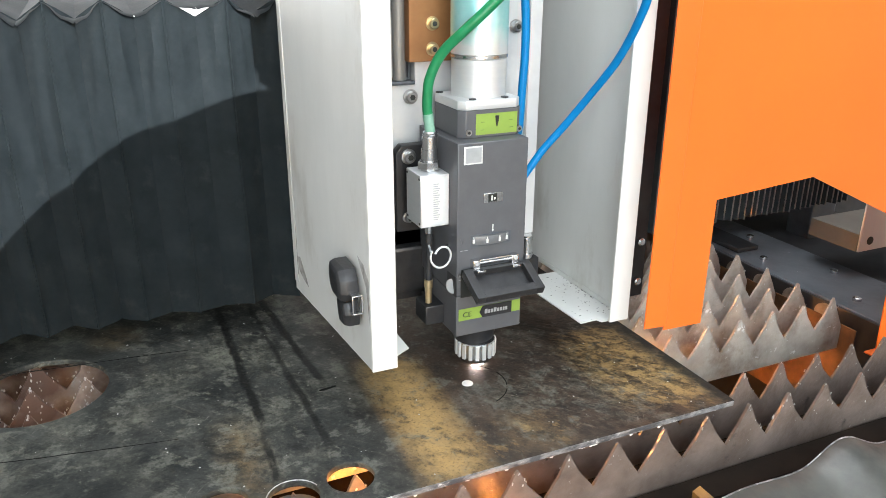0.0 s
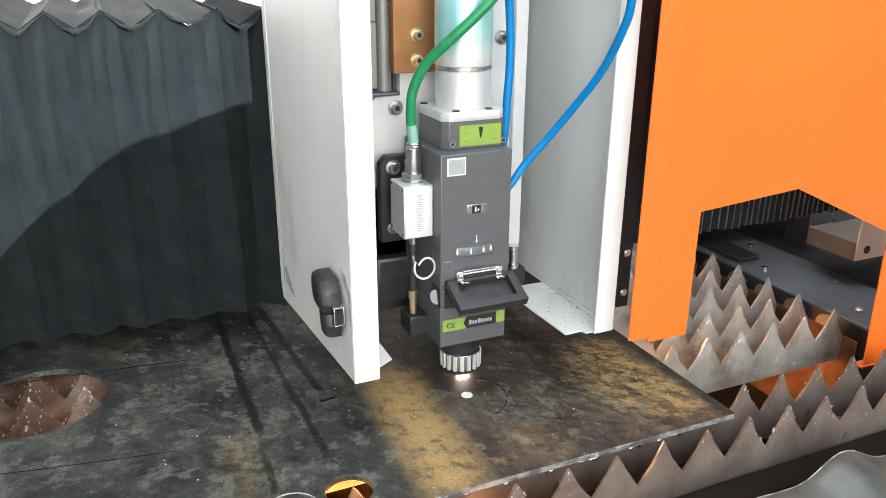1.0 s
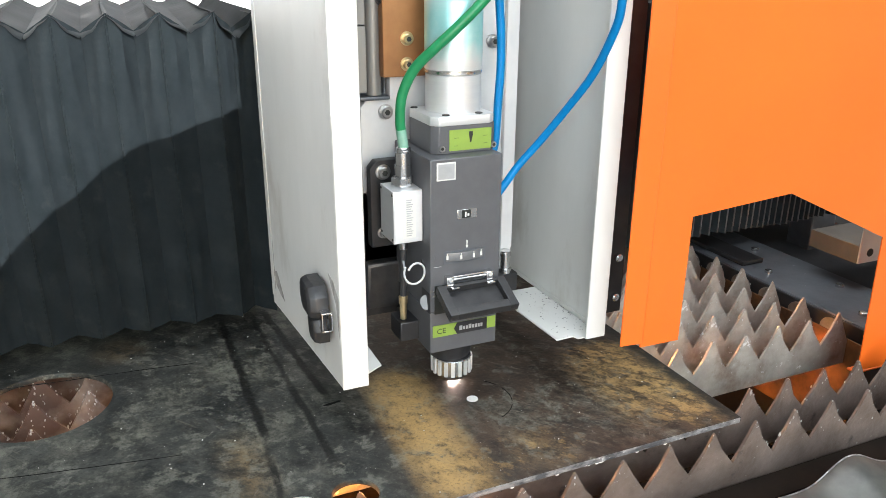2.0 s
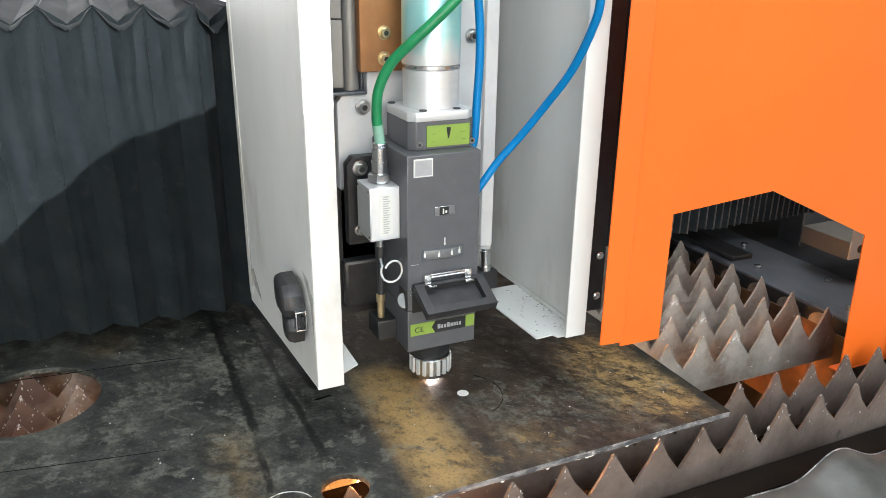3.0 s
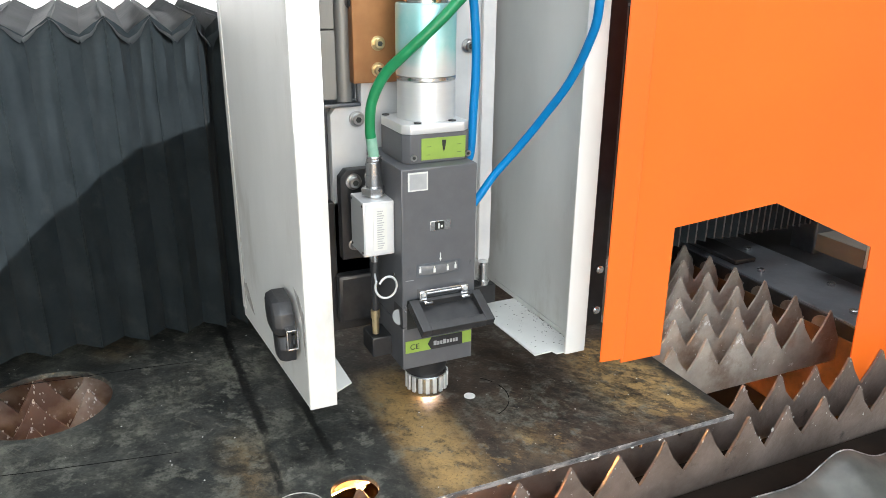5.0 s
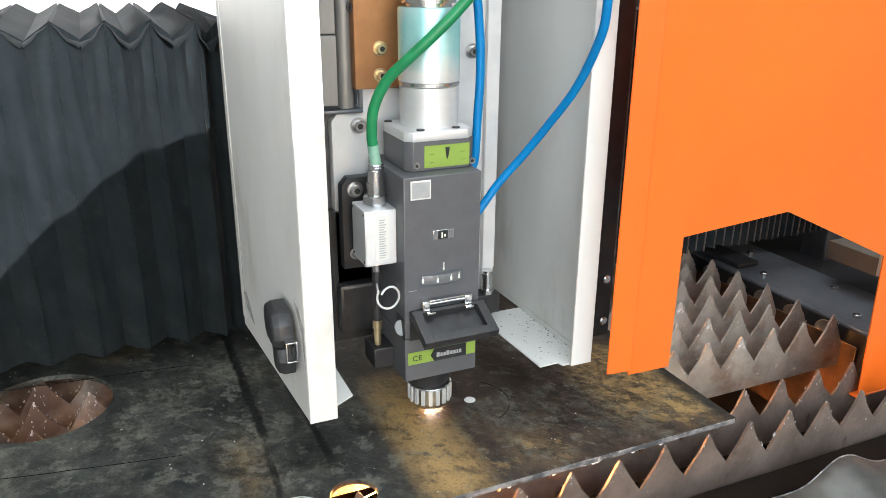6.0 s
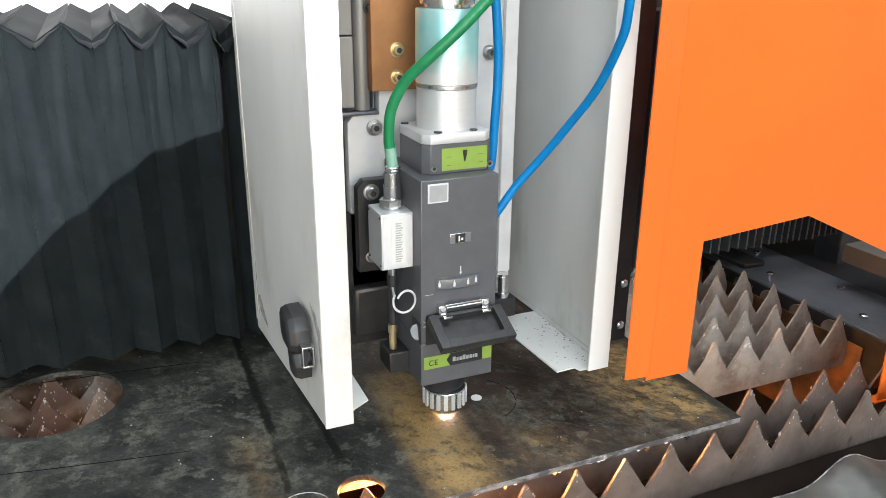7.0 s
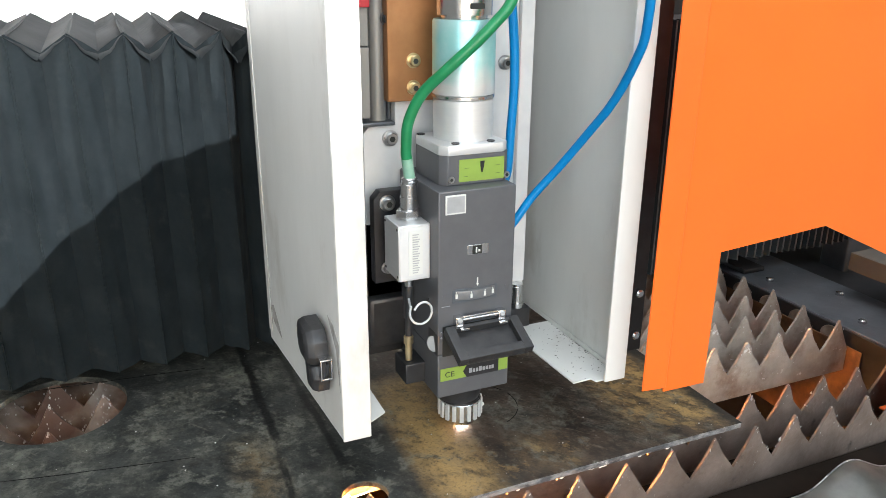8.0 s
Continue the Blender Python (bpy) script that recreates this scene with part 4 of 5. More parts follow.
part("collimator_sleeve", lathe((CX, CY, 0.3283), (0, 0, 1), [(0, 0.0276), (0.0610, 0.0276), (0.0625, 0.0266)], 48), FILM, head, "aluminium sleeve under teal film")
part("locking_ring", lathe((CX, CY, 0.3909), (0, 0, 1), [(0, 0.0200), (0.003, 0.0200), (0.0032, 0.0240), (0.018, 0.0240), (0.019, 0.0226), (0.07, 0.0200)], 48), CHROME, head,
     "steel locking ring")
part("ring_print", box(CX - 0.006, CX + 0.007, CY - 0.0246, CY - 0.0228, 0.3995, 0.4040, bev=0), INK, head)
part("grey_label", box(-0.0066, 0.0125, -0.0006, 0.0002, 0.2330, 0.2500, bev=0.0002), PALE_INK, body, "square pale grey label")
part("label_field", box(-0.0052, 0.0111, -0.0009, -0.0005, 0.2344, 0.2486, bev=0), LABEL_GREY, body)
# little counter window
w = part("counter_window", box(0.0145, 0.0350, -0.0008, 0.0004, 0.1938, 0.2030, bev=0.0003), CHROME, body, "steel-framed counter window")
part("counter", box(0.0195, 0.0285, -0.0014, -0.0007, 0.1945, 0.2024, bev=0.0002), INK, w)
part("digit", box(0.0222, 0.0236, -0.0018, -0.0013, 0.1958, 0.2008, bev=0), PALE_INK, w)
part("digit", box(0.0248, 0.0266, -0.0018, -0.0013, 0.1966, 0.1988, bev=0), PALE_INK, w)
# focus dial
d = part("dial_recess", box(0.0010, 0.0455, -0.0004, 0.0004, 0.1495, 0.1628, bev=0.0002), BASE, body)
arc = [(0.0232 + 0.050 * math.sin(radians(k)), 0.0455 - 0.050 * math.cos(radians(k))) for k in range(-24, 25, 2)]
part("dial_ring", prism(arc + [(arc[-1][0], 0.002), (arc[0][0], 0.002)], "xy", 0.1525, 0.1612, 0.0004), DIAL, body)
for k in (-22.0, -6.5, 9.0, 19.5):
    x, y = 0.0232 + 0.0502 * math.sin(radians(k)), 0.0455 - 0.0502 * math.cos(radians(k))
    part("dial_mark", box(x - 0.0010, x + 0.0010, y - 0.0004, y + 0.0004, 0.1545, 0.1585, bev=0), PALE_INK, body)
    part("dial_tick", box(x - 0.0003, x + 0.0003, y - 0.0004, y + 0.0004, 0.1588, 0.1606, bev=0), PALE_INK, body)
part("arrow_mark", prism([(0.0248, 0.1715), (0.0258, 0.1715), (0.0258, 0.1660), (0.0266, 0.1660), (0.0253, 0.1635), (0.0240, 0.1660), (0.0248, 0.1660)], "xz", -0.0005, 0.0002), PALE_INK, body, smooth=False)
for x in (-0.0095, 0.0535):
    part("scale_mark", prism([(x, 0.1600), (x + 0.0008, 0.1600), (x + 0.0022, 0.1552), (x + 0.0036, 0.1600), (x + 0.0044, 0.1600), (x + 0.0026, 0.1540), (x + 0.0018, 0.1540)],
                             "xz", -0.0004, 0.0002), HEAD, body, smooth=False)
part("scale_line", box(-0.0095, -0.0015, -0.0004, 0.0002, 0.1478, 0.1482, bev=0), LABEL_GREY, body)
part("side_screw", lathe((-0.0131, 0.020, 0.1480), (-1, 0, 0), [(0, 0.0018), (0.0008, 0.0018)], 12), CHROME, body)
# hinged lens cover, swung open
hinge = part("hinge", lathe((0.0035, -0.0040, 0.1345), (1, 0, 0), [(0, 0.0022), (0.046, 0.0022)], 14), CHROME, head, "chromed hinge")
for x in (0.0015, 0.0440):
    part("hinge_lug", box(x, x + 0.0075, -0.0075, 0.0003, 0.1290, 0.1385, bev=0.0008), CHROME, hinge)
    part("hinge_screw", lathe((x + 0.0038, -0.0074, 0.1355), (0, -1, 0), [(0, 0.0022), (0.0012, 0.0022)], 12), ALU, hinge)
part("hinge_bar", box(0.009, 0.044, -0.0062, -0.0040, 0.1360, 0.1385, bev=0.0006), CHROME, hinge)
for x in (0.0045, 0.0430):
    part("hinge_foot", box(x, x + 0.0085, -0.0120, -0.0070, 0.1268, 0.1290, bev=0.0005), CHROME, hinge)
A, B = Vector((0, -0.0045, 0.1285)), Vector((0, -0.0385, 0.1120))
run = (B - A).normalized()
up = Vector((0, run.z, -run.y))
if up.z < 0:
    up = -up


def tilted(x0, x1, u0, u1, h0, h1, bev=0.0004):
    bm_ = box(x0, x1, u0, u1, h0, h1, bev=bev)
    for v in bm_.verts:
        v.co = Vector((v.co.x, 0, 0)) + A + run * v.co.y + up * v.co.z
    return bm_


L = (B - A).length
lid = part("lens_door", tilted(-0.0085, 0.0640, 0, L, -0.0065, -0.0050), RUBBER, head, "black hinged lens door, open")
for a in ((-0.0085, 0.0005, 0, L), (0.0555, 0.0640, 0, L), (0.0005, 0.0555, L - 0.0085, L), (0.0005, 0.0555, 0, 0.004)):
    part("door_rim", tilted(*a, -0.0050, 0.0022), RUBBER, lid)
part("drawer_recess", box(-0.0085, 0.0560, -0.0005, 0.0003, 0.0985, 0.1285, bev=0.0002), INK, head)
part("lens", lathe((-0.0130, 0.0095, 0.1085), (-1, -0.55, 0.15), [(0, 0.0075), (0.0010, 0.0075), (0.0014, 0.0062)], 32), LENS, head, "round protective lens")
part("lens_drawer", box(-0.0132, -0.0118, 0.0005, 0.022, 0.0995, 0.1205, bev=0.0003), DARK, head)
for z in (0.1232, 0.1180):
    part("door_pin", lathe((-0.0100, -0.0003, z), (0, -1, 0), [(0, 0.0012), (0.0012, 0.0010)], 10), CHROME, head)
# brand strip: plain shapes in its colours
strip = part("label_strip", box(-0.0104, 0.0588, -0.0005, 0.0003, 0.0732, 0.0858, bev=0.0002), LIME, low, "lime green label strip")
part("label_arrow", prism([(0.0122, 0.0795), (0.0160, 0.0858), (0.0488, 0.0858), (0.0488, 0.0732), (0.0160, 0.0732)], "xz", -0.0010, -0.0004), DARK, strip, smooth=False)
xs = 0.0182
for wd in (0.0030, 0.0022, 0.0022, 0.0030, 0.0024, 0.0024, 0.0018, 0.0022):
    part("print_bar", box(xs, xs + wd, -0.0014, -0.0009, 0.0772, 0.0818 if wd > 0.0029 else 0.0808, bev=0), LABEL_GREY, strip)
    xs += wd + 0.0009
me = text_mesh("CE", 0.0078)
for v in me.vertices:
    v.co = Vector((-0.0062 + v.co.x * 1.05, -0.0007 - v.co.z, 0.0768 + v.co.y)) - head.matrix_basis.translation
me.materials.append(INK)
ce = new("ce_mark", me)
ce.parent = strip
# nozzle
nut = part("nozzle_nut", lathe((HEAD_X, HEAD_Y, 0.0165), (0, 0, 1), [(0, 0.0195), (0.0012, 0.0208), (0.0170, 0.0208), (0.0180, 0.0200)], 48), CHROME, head, "knurled steel nozzle nut")
for k in range(18):
    a = 2 * math.pi * k / 18
    bm = box(-0.0019, 0.0019, -0.0012, 0.0012, 0.0172, 0.0338, bev=0.0004)
    bmesh.ops.translate(bm, verts=bm.verts, vec=(0, 0.0210, 0))
    bmesh.ops.rotate(bm, verts=bm.verts, cent=(0, 0, 0), matrix=Matrix.Rotation(a, 3, "Z"))
    bmesh.ops.translate(bm, verts=bm.verts, vec=(HEAD_X, HEAD_Y, 0))
    part("knurl", bm, ALU, nut)
part("ceramic_ring", lathe((HEAD_X, HEAD_Y, 0.0095), (0, 0, 1), [(0, 0.0140), (0.0010, 0.0165), (0.0035, 0.0172), (0.0070, 0.0185)], 40), CHROME, head)
part("nozzle_tip", lathe((HEAD_X, HEAD_Y, 0.0035), (0, 0, 1), [(0, 0.0022), (0.0012, 0.0032), (0.0070, 0.0100)], 28), COPPER, head, "copper nozzle tip")

# amplifier box with its cable
amp = rider("sensor_box", (-0.026, 0.03, 0.168), "brushed aluminium sensor box with cable glands", "sensor box")
abody = part("case", box(-0.0425, -0.0128, 0.0188, 0.0560, 0.1695, 0.2213, bev=0.0010), ALU, amp)
part("front_plate", box(-0.0415, -0.0138, 0.0180, 0.0190, 0.1712, 0.2196, bev=0.0003), PLATE_ALU, abody)
part("data_label", box(-0.0335, -0.0205, 0.0175, 0.0181, 0.1750, 0.2160, bev=0), PALE_INK, abody, "white printed label")
for k in range(17):
    part("print_bar", box(-0.0300, -0.0252 + 0.001 * (k % 3), 0.0171, 0.0176, 0.1770 + 0.0022 * k, 0.1779 + 0.0022 * k, bev=0), LABEL_GREY, abody)
for z in (0.1735, 0.2178):
    for y in (0.0215, 0.0525):
        part("case_screw", lathe((-0.0424, y, z), (-1, 0, 0), [(0, 0.0014), (0.0007, 0.0012)], 10), DARK, abody)
part("hex_nut", lathe((-0.0258, 0.0385, 0.2214), (0, 0, 1), [(0, 0.0080), (0.002, 0.0080), (0.0021, 0.0112), (0.0085, 0.0112), (0.0092, 0.0098)], 6), CHROME, amp)
part("gland", lathe((-0.0250, 0.0385, 0.2300), (0, 0, 1), [(0, 0.0074), (0.004, 0.0081), (0.012, 0.0081), (0.0122, 0.0074), (0.0235, 0.0074), (0.0245, 0.0060)], 24), CHROME, amp)
part("hose_clamp", lathe((-0.0242, 0.0385, 0.2540), (0, 0, 1), [(0, 0.0070), (0.0014, 0.0074), (0.0028, 0.0066), (0.004, 0.0072), (0.005, 0.0060)], 24), CHROME, amp)
part("lower_gland", lathe((-0.0258, 0.0385, 0.1695), (0, 0, -1), [(0, 0.0066), (0.003, 0.0066), (0.0032, 0.0048), (0.0125, 0.0042)], 18), CHROME, amp)
part("cable", tube([(-0.0258, 0.0385, 0.158), (-0.0262, 0.0385, 0.140), (-0.0262, 0.0388, 0.120), (-0.0262, 0.0388, 0.105)], 0.0034), RUBBER, amp)
cc = Vector((-0.0238, 0.012, 0.1397))
part("cable_loop", tube([cc + Vector((0.0098 * math.cos(a), 0.004 * math.sin(a / 2), 0.0118 * math.sin(a))) for a in (2.6 + k * 2 * math.pi / 16 for k in range(17))], 0.0011, 8, 4),
     PLATE_ALU, amp, "thin grey wire loop")
part("loop_lead", tube([cc + Vector((-0.0085, 0.004, 0.006)), (-0.0300, 0.024, 0.142), (-0.0268, 0.0368, 0.145)], 0.0011, 8, 4), PLATE_ALU, amp)
part("brass_coupling", lathe((-0.0265, 0.0388, 0.081), (0, 0, 1), [(0, 0.0034), (0.005, 0.0034), (0.0052, 0.0036), (0.017, 0.0036), (0.0172, 0.0046), (0.0245, 0.0046), (0.0255, 0.0036)], 18),
     BRASS, amp, "brass cable coupling")
part("coupling_block", box(-0.0330, -0.0125, 0.030, 0.060, 0.0590, 0.0800, bev=0.0015), DARK, amp)
part("coupling_arm", box(-0.0200, -0.0129, 0.044, 0.075, 0.0600, 0.0780, bev=0.001), DARK, amp)

# hoses
hose = rider("hose", (-0.024, 0.0385, 0.256), "translucent green gas hose curving up from the sensor box", "hose", "hoses of the head")
GP = [(-0.0240, 0.0385, 0.2570), (-0.0268, 0.0380, 0.2760), (-0.0276, 0.0375, 0.2845), (-0.0260, 0.0355, 0.3078), (-0.0161, 0.0295, 0.3315), (0.0000, 0.0180, 0.3510), (0.0180, 0.0100, 0.3690),
      (0.0390, 0.0070, 0.3890), (0.0545, 0.0065, 0.4085), (0.0640, 0.0120, 0.4500), (0.066, 0.03, 0.55)]
part("hose_end", tube(GP[:2], 0.0050), CLEAR_TUBE, hose, "milky hose end")
part("tube", tube(GP[1:], 0.0048), GREEN_TUBE, hose)
hose = rider("hose", (0.0835, 0.0588, 0.25), "bright blue air hose running up beside the collimator", "hose", "hoses of the head")
part("tube", tube([(0.0790, 0.0588, 0.2380), (0.0835, 0.0588, 0.2500), (0.0855, 0.0588, 0.2892), (0.0872, 0.0588, 0.322), (0.0868, 0.0588, 0.354), (0.0842, 0.0588, 0.385), (0.080, 0.0588, 0.43), (0.077, 0.0588, 0.55)], 0.0042),
     BLUE_TUBE, hose)
hose = rider("hose", (0.0640, 0.0288, 0.20), "bright blue air hose arching away from the head", "hose", "hoses of the head")
part("tube", tube([(0.0618, 0.0285, 0.1930), (0.0774, 0.0278, 0.2113), (0.0937, 0.0258, 0.2331), (0.1127, 0.0168, 0.2587), (0.1283, -0.0012, 0.2908), (0.1383, -0.0252, 0.3249), (0.1421, -0.0462, 0.3612), (0.1416, -0.0572, 0.3897),
                   (0.136, -0.062, 0.45), (0.12, -0.05, 0.56)], 0.0039), BLUE_TUBE, hose)

# sparks at the cut, and the jet under the sheet
spark = rider("cutting_spark", (HEAD_X, HEAD_Y, 0.0), "white-hot spark and glowing jet at the cut", "spark")
rng = random.Random(3)
bm = bmesh.new()
for _ in range(34):
    a, r = rng.uniform(0, 6.28), rng.uniform(0.0, 0.0030)
    made = bmesh.ops.create_icosphere(bm, subdivisions=1, radius=rng.uniform(0.0004, 0.0014))["verts"]
    for v in made:
        v.co += Vector((HEAD_X + r * math.cos(a), HEAD_Y + r * math.sin(a), 0.0012 + rng.uniform(0, 0.0012)))
for a, ln in ((0.15, 0.016), (-0.35, 0.009), (2.4, 0.006), (3.6, 0.005), (1.2, 0.006)):
    add_lathe(bm, (HEAD_X, HEAD_Y, 0.0014), (math.cos(a), math.sin(a), 0.05), [(0, 0.0010), (ln * 0.4, 0.0006), (ln, 0.0001)], 6)
part("flash", bm, SPARK, spark)
bm = bmesh.new()
for _ in range(90):
    a, k = rng.uniform(0, 6.28), rng.random() ** 0.7
    d = Vector((math.cos(a) * 0.62 * k, math.sin(a) * 0.62 * k, -1)).normalized()
    s0, s1 = rng.uniform(0.008, 0.05), rng.uniform(0.01, 0.05)
    p = Vector((HEAD_X, HEAD_Y, -0.001)) + d * s0
    add_lathe(bm, p, d, [(0, 0.0003), (s1 * 0.5, 0.0007), (s1, 0.0002)], 5)
# far slivers, added low down to light the slats in the big hole
for _ in range(7):
    a, r0, z0 = rng.uniform(2.5, 3.5), rng.uniform(0.20, 0.42), rng.uniform(-0.28, -0.16)
    ln = rng.uniform(0.006, 0.018)
    add_lathe(bm, (HEAD_X + r0 * math.cos(a), HEAD_Y + r0 * math.sin(a), z0), (math.cos(a), math.sin(a), -0.4), [(0, 0.0002), (ln * 0.6, 0.0006), (ln, 0.0001)], 5)
for _ in range(60):
    a, r0, z0 = rng.uniform(1.2, 4.6), rng.uniform(0.04, 0.22), rng.uniform(-0.10, -0.018)
    d = Vector((math.cos(a), math.sin(a), rng.uniform(-0.5, 0.05))).normalized()
    ln = rng.uniform(0.006, 0.022)
    add_lathe(bm, (HEAD_X + r0 * math.cos(a), HEAD_Y + r0 * math.sin(a), z0), d, [(0, 0.0002), (ln * 0.6, 0.0005), (ln, 0.0001)], 5)
part("jet", bm, GLOW, spark, "glowing orange sparks and added glow slivers below the sheet")


# ---- bellows along the beam: pleats that close up as the head runs back ----
bellows = thing("beam_bellows", (-0.5, 0.207, 0.374), "black cloth beam bellows with drooping folded top", "bellows")
PANEL, CAP = 0.0315, 0.0312          # the slack length of a half pleat, in front and on top
# the ridges at rest, and how far each follows the head
RIDGES = [(-0.1240, 1.0), (-0.1770, 0.57), (-0.2375, 0.29), (-0.2935, 0.06), (-0.3440, 0.0)]
while RIDGES[-1][0] > -0.95:
    RIDGES.append((RIDGES[-1][0] - 0.0490, 0.0))
pleats = []


def half_panel(side, seed):
    """Half a pleat of the front, from its ridge at x = 0 to the valley, hanging down; slack and creased."""
    bm_ = bmesh.new()
    nz, nx = 26, 9
    rows = []
    for j in range(nz + 1):
        row = []
        for i in range(nx + 1):
            u = -0.05 + 1.05 * i / nx
            top = 0.0012 - 0.0185 * max(u, 0)
            z = top + (-0.3380 - top) * j / nz
            slack = math.sin(math.pi * max(u, 0)) * (0.0030 * noise.noise((u * 1.6 + seed, z * 11, seed * 3.1)) + 0.0014 * noise.noise((u * 4, z * 34, seed * 1.7)))
            crease = -0.0028 * math.exp(-((u - 0.35 - 0.25 * j / nz * 3) / 0.14) ** 2) * math.exp(-((z + 0.05) / 0.035) ** 2)
            roll = -0.0013 * math.exp(-(u * PANEL / 0.0016) ** 2)
            sway = 0.0008 * math.sin(z * 16) * (1 - u)
            row.append(bm_.verts.new((side * (u * PANEL) + sway, roll + slack + crease * math.sin(math.pi * max(u, 0)), z)))
        rows.append(row)
    for a, b in zip(rows, rows[1:]):
        for i in range(nx):
            bm_.faces.new((a[i], a[i + 1], b[i + 1], b[i]))
    bmesh.ops.solidify(bm_, geom=bm_.faces[:], thickness=0.0010)
    return bm_


def half_cap(side, seed):
    """Half a pleat of the top, from its ridge at x = 0 down to the valley, whose front end hangs over as a tip."""
    bm_ = bmesh.new()
    ny, nx = 20, 6
    rows = []
    for j in range(ny + 1):
        v = (j / ny) ** 1.5
        row = []
        for i in range(nx + 1):
            u = max(-0.06 + 1.06 * i / nx, 0)
            over = -0.06 if i == 0 else 0
            lip = -0.0015 - 0.0100 * u ** 1.3 + 0.0018 * math.sin(u * 5 + seed)
            slack = math.sin(math.pi * u) * (0.0028 * noise.noise((u * 2 + seed, v * 3.5, seed)) - 0.0016)
            hem = -0.0020 * math.exp(-(v / 0.012) ** 2) * u
            rise = 0.0055 * v ** 3 * (1 - u) + (0.0130 + 0.0050 * noise.noise((seed, 4.0, 1.0))) * v * u
            row.append(bm_.verts.new((side * (u + over) * CAP, lip + (0.330 + 0.012 * noise.noise((seed * 2, u, 0.5))) * v, slack + hem + rise + over * 0.02)))
        rows.append(row)
    for a, b in zip(rows, rows[1:]):
        for i in range(nx):
            bm_.faces.new((a[i], a[i + 1], b[i + 1], b[i]))
    bmesh.ops.solidify(bm_, geom=bm_.faces[:], thickness=0.0012)
    return bm_


def loose_part(name, bm, mat, parent):
    """A part with its own hinge line at its origin."""
    bmesh.ops.translate(bm, verts=bm.verts, vec=origin_of(parent))
    return part(name, bm, mat, parent)


for i in range(len(RIDGES) - 1):
    right, left = RIDGES[i], RIDGES[i + 1]
    for ridge, side in ((left, 1), (right, -1)):
        seed = 0.37 + i * 1.31 + (0.11 if side > 0 else 0)
        pleats.append((loose_part("panel", half_panel(side, seed), BELLOWS, bellows), left, right, ridge, side, PANEL))
        pleats.append((loose_part("cap", half_cap(side, 0.37 + i * 1.31), BELLOWS, bellows), left, right, ridge, side, CAP))


def pleat_pose(left, right, ridge, side, length, run_x):
    """Where a half pleat stands when the head has run by run_x: its hinge follows, and it swings to close the gap."""
    width = (right[0] + right[1] * run_x) - (left[0] + left[1] * run_x)
    swing = math.degrees(math.acos(min(0.999, width / 2 / length)))
    x = ridge[0] + ridge[1] * run_x + 0.5
    return pose(x, 0, 0, 0, 0, side * swing) if length == PANEL else pose(x, 0, 0, 0, side * swing, 0)


end_strip = loose_part("end_strip", box(-0.0020, 0.0006, 0.0015, 0.090, -0.328, -0.002), BELLOWS, bellows)
part("beam", box(-1.2, -0.150, 0.2400, 0.50, 0.050, 0.3380), DARK, bellows)


# the same bellows beyond the carriage, packed closer, and the gantry's end
right_bellows = thing("beam_bellows", (0.5, 0.215, 0.04), "black packed beam bellows with pale fold edges", "bellows")
right_folds = []
rng = random.Random(21)
x = 0.176
while x < 0.79:
    w = rng.choice((0.009, 0.011, 0.013, 0.017))
    zb = 0.040 + rng.uniform(-0.002, 0.002)
    bm = prism([(x - 0.004, 0.232), (x + w * 0.45, 0.2120), (x + w * 0.55, 0.2120), (x + w + 0.004, 0.232), (x + w + 0.004, 0.2335), (x + w * 0.55, 0.2145), (x + w * 0.45, 0.2145), (x - 0.004, 0.2335)],
               "xy", zb, 0.375)
    f = part("fold", bm, BELLOWS, right_bellows, smooth=False)
    # a paler strip along the fold's ridge
    part("fold_edge", box(x + w * 0.5 - 0.0009, x + w * 0.5 + 0.0009, 0.2106, 0.2121, zb, 0.375, bev=0.0003), FOLD_EDGE, f, "pale edge")
    right_folds.append((f, x + w / 2))
    x += w
part("beam", box(0.176, 1.05, 0.30, 0.50, 0.055, 0.365), DARK, right_bellows)
gantry_end = thing("gantry_bracket", (0.70, 0.085, -0.01), "white painted steel box bracket with a bolt hole", "bracket")
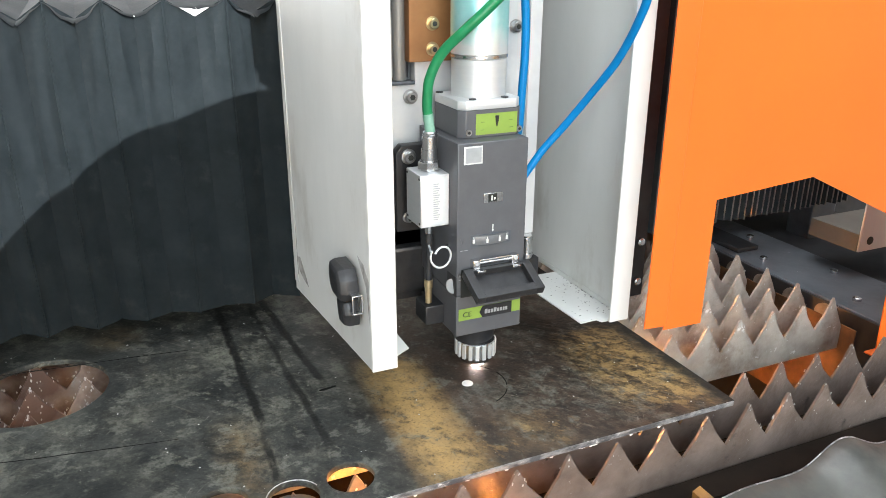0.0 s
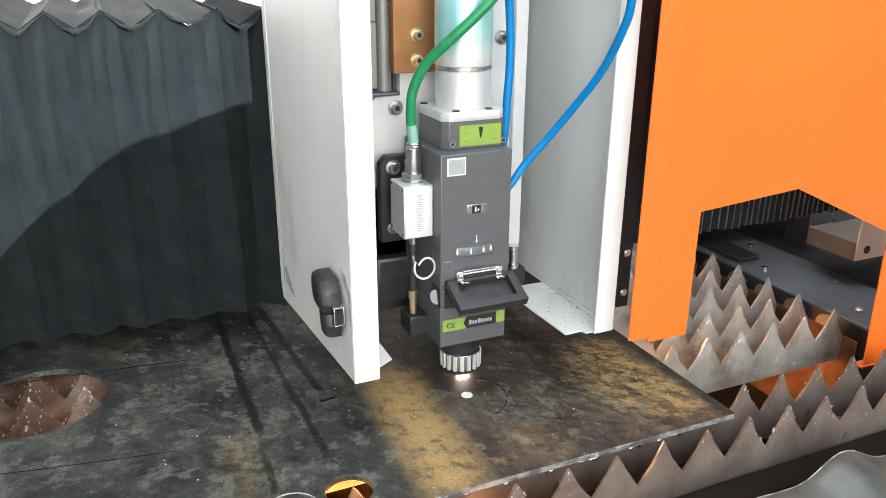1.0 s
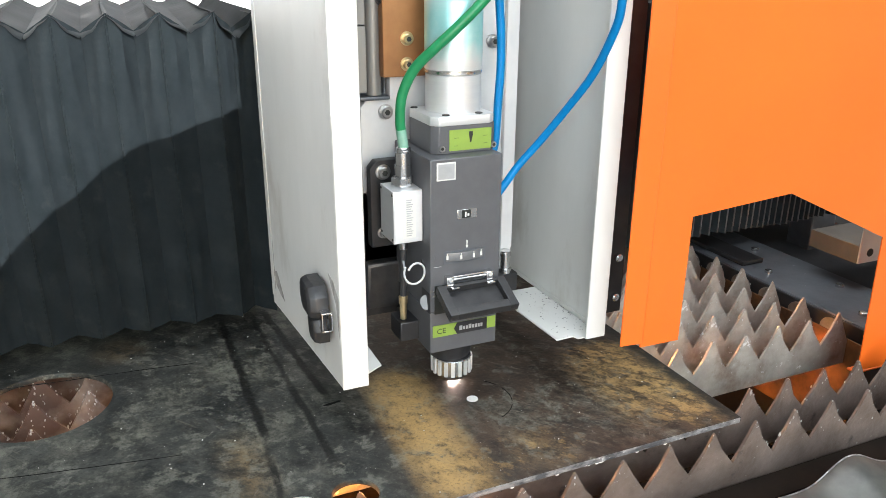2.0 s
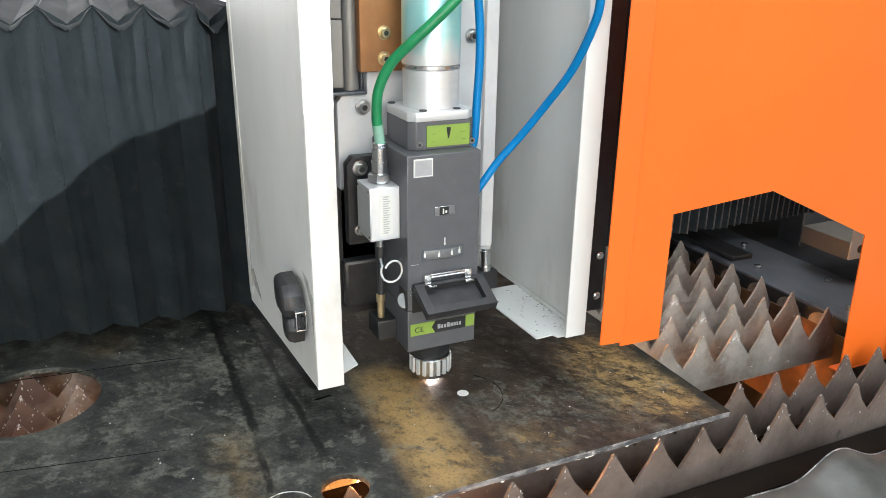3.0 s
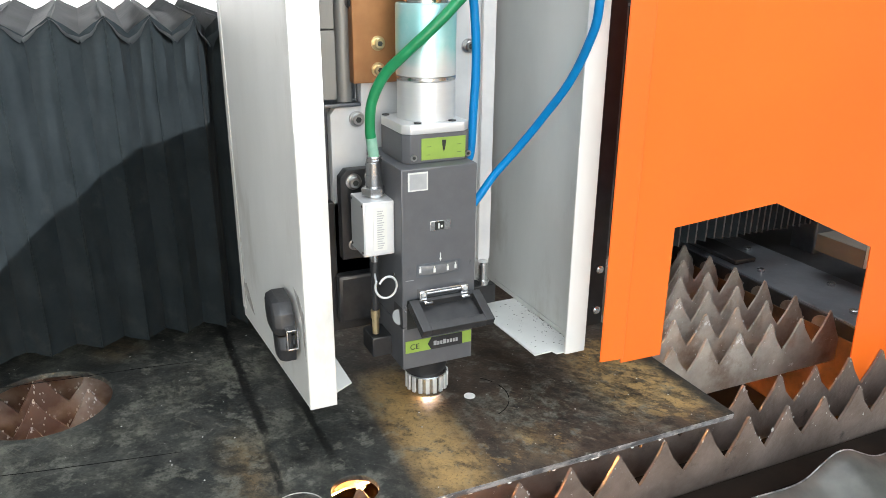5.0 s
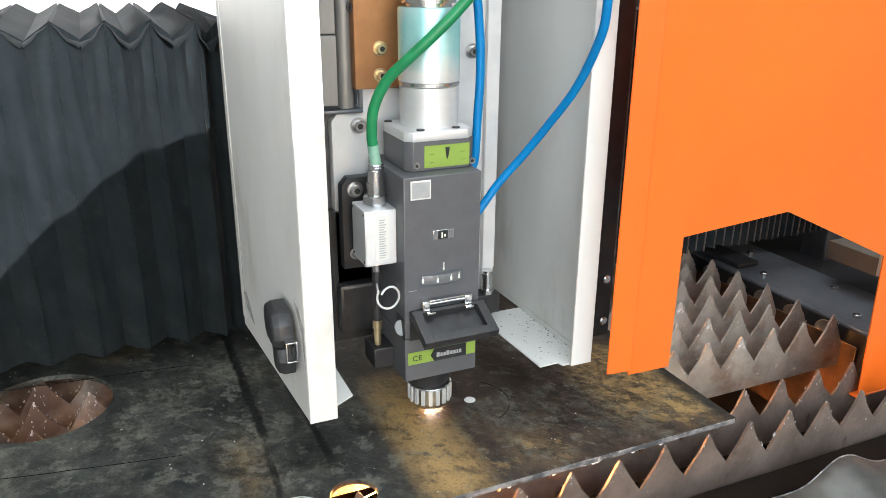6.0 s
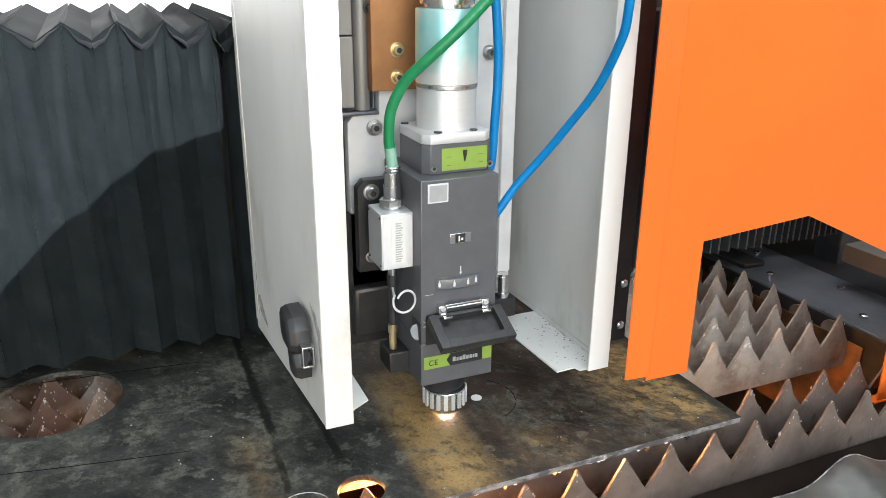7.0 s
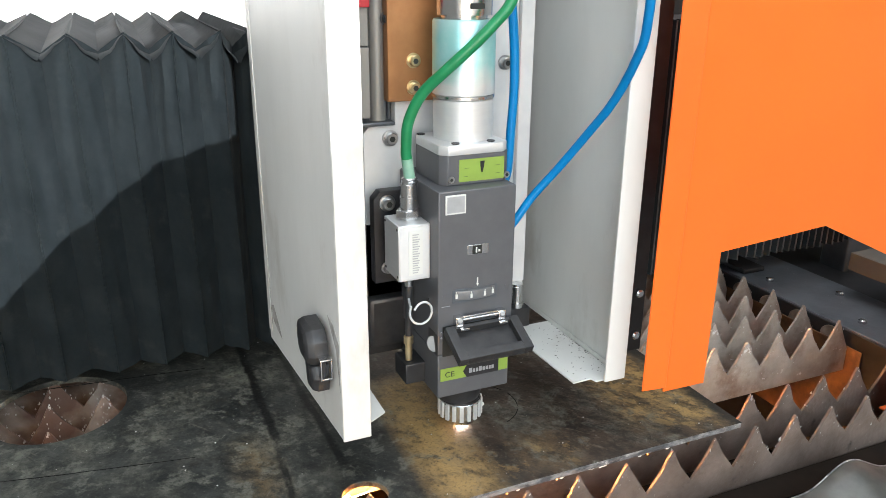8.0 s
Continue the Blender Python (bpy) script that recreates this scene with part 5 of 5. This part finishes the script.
part("face", box(0.6680, 0.95, 0.0840, 0.0870, 0.0135, 0.0900, bev=0.0008), WHITE, gantry_end)
# side and top are coloured darker than the face to paint in their shade
part("side", box(0.6680, 0.6705, 0.0872, 0.1720, 0.0130, 0.0400, bev=0.0006), SHADED_BEIGE, gantry_end)
part("top", box(0.6707, 0.95, 0.0872, 0.1720, 0.0375, 0.0400, bev=0.0006), SHADED_BEIGE, gantry_end)
part("bolt_hole", lathe((0.6885, 0.0842, 0.0290), (0, -1, 0), [(0, 0.0062), (0.0012, 0.0062)], 20), INK, gantry_end)
part("post", box(0.775, 0.830, 0.26, 0.31, -0.20, 0.055, bev=0.003), BASE, gantry_end, "dark steel gantry leg")
part("shoe", box(0.715, 0.95, 0.05, 0.40, -0.085, -0.040, bev=0.003), DARK, gantry_end, "black slide shoe")


def motions():
    """The head runs round its circle at an even pace; all that rides with it follows."""
    def offset(t):
        a = radians(50.86 + 21.245 * t)
        cx, cy, r = CUT
        return Vector((cx + r * math.cos(a) - HEAD_X, cy + r * math.sin(a) - HEAD_Y, 0))

    times = [0.5 * i for i in range(17)]
    for ob in riders:
        base = ob.matrix_basis.translation.copy()
        walk(ob, [(t, Matrix.Translation(base + offset(t))) for t in times])
    base = bellows.matrix_basis.translation.copy()
    walk(bellows, [(t, Matrix.Translation(base + Vector((0, offset(t).y, 0)))) for t in times])
    base = right_bellows.matrix_basis.translation.copy()
    walk(right_bellows, [(t, Matrix.Translation(base + Vector((0, offset(t).y, 0)))) for t in times])
    for f, x in right_folds:
        k = (0.82 - x) / 0.644
        walk(f, [(t, Matrix.Translation((offset(t).x * k, 0, 0))) for t in times])
    base = gantry_end.matrix_basis.translation.copy()
    walk(gantry_end, [(t, Matrix.Translation(base + Vector((0, offset(t).y, 0)))) for t in times])
    for ob, left, right, ridge, side, length in pleats:
        rows = [(t, pleat_pose(left, right, ridge, side, length, offset(t).x)) for t in times]
        if left[1] == right[1] == 0:
            ob.matrix_basis = rows[0][1]
        else:
            walk(ob, rows)
    walk(end_strip, [(t, pose(RIDGES[0][0] + 0.5 + offset(t).x, 0, 0)) for t in times])


motions()
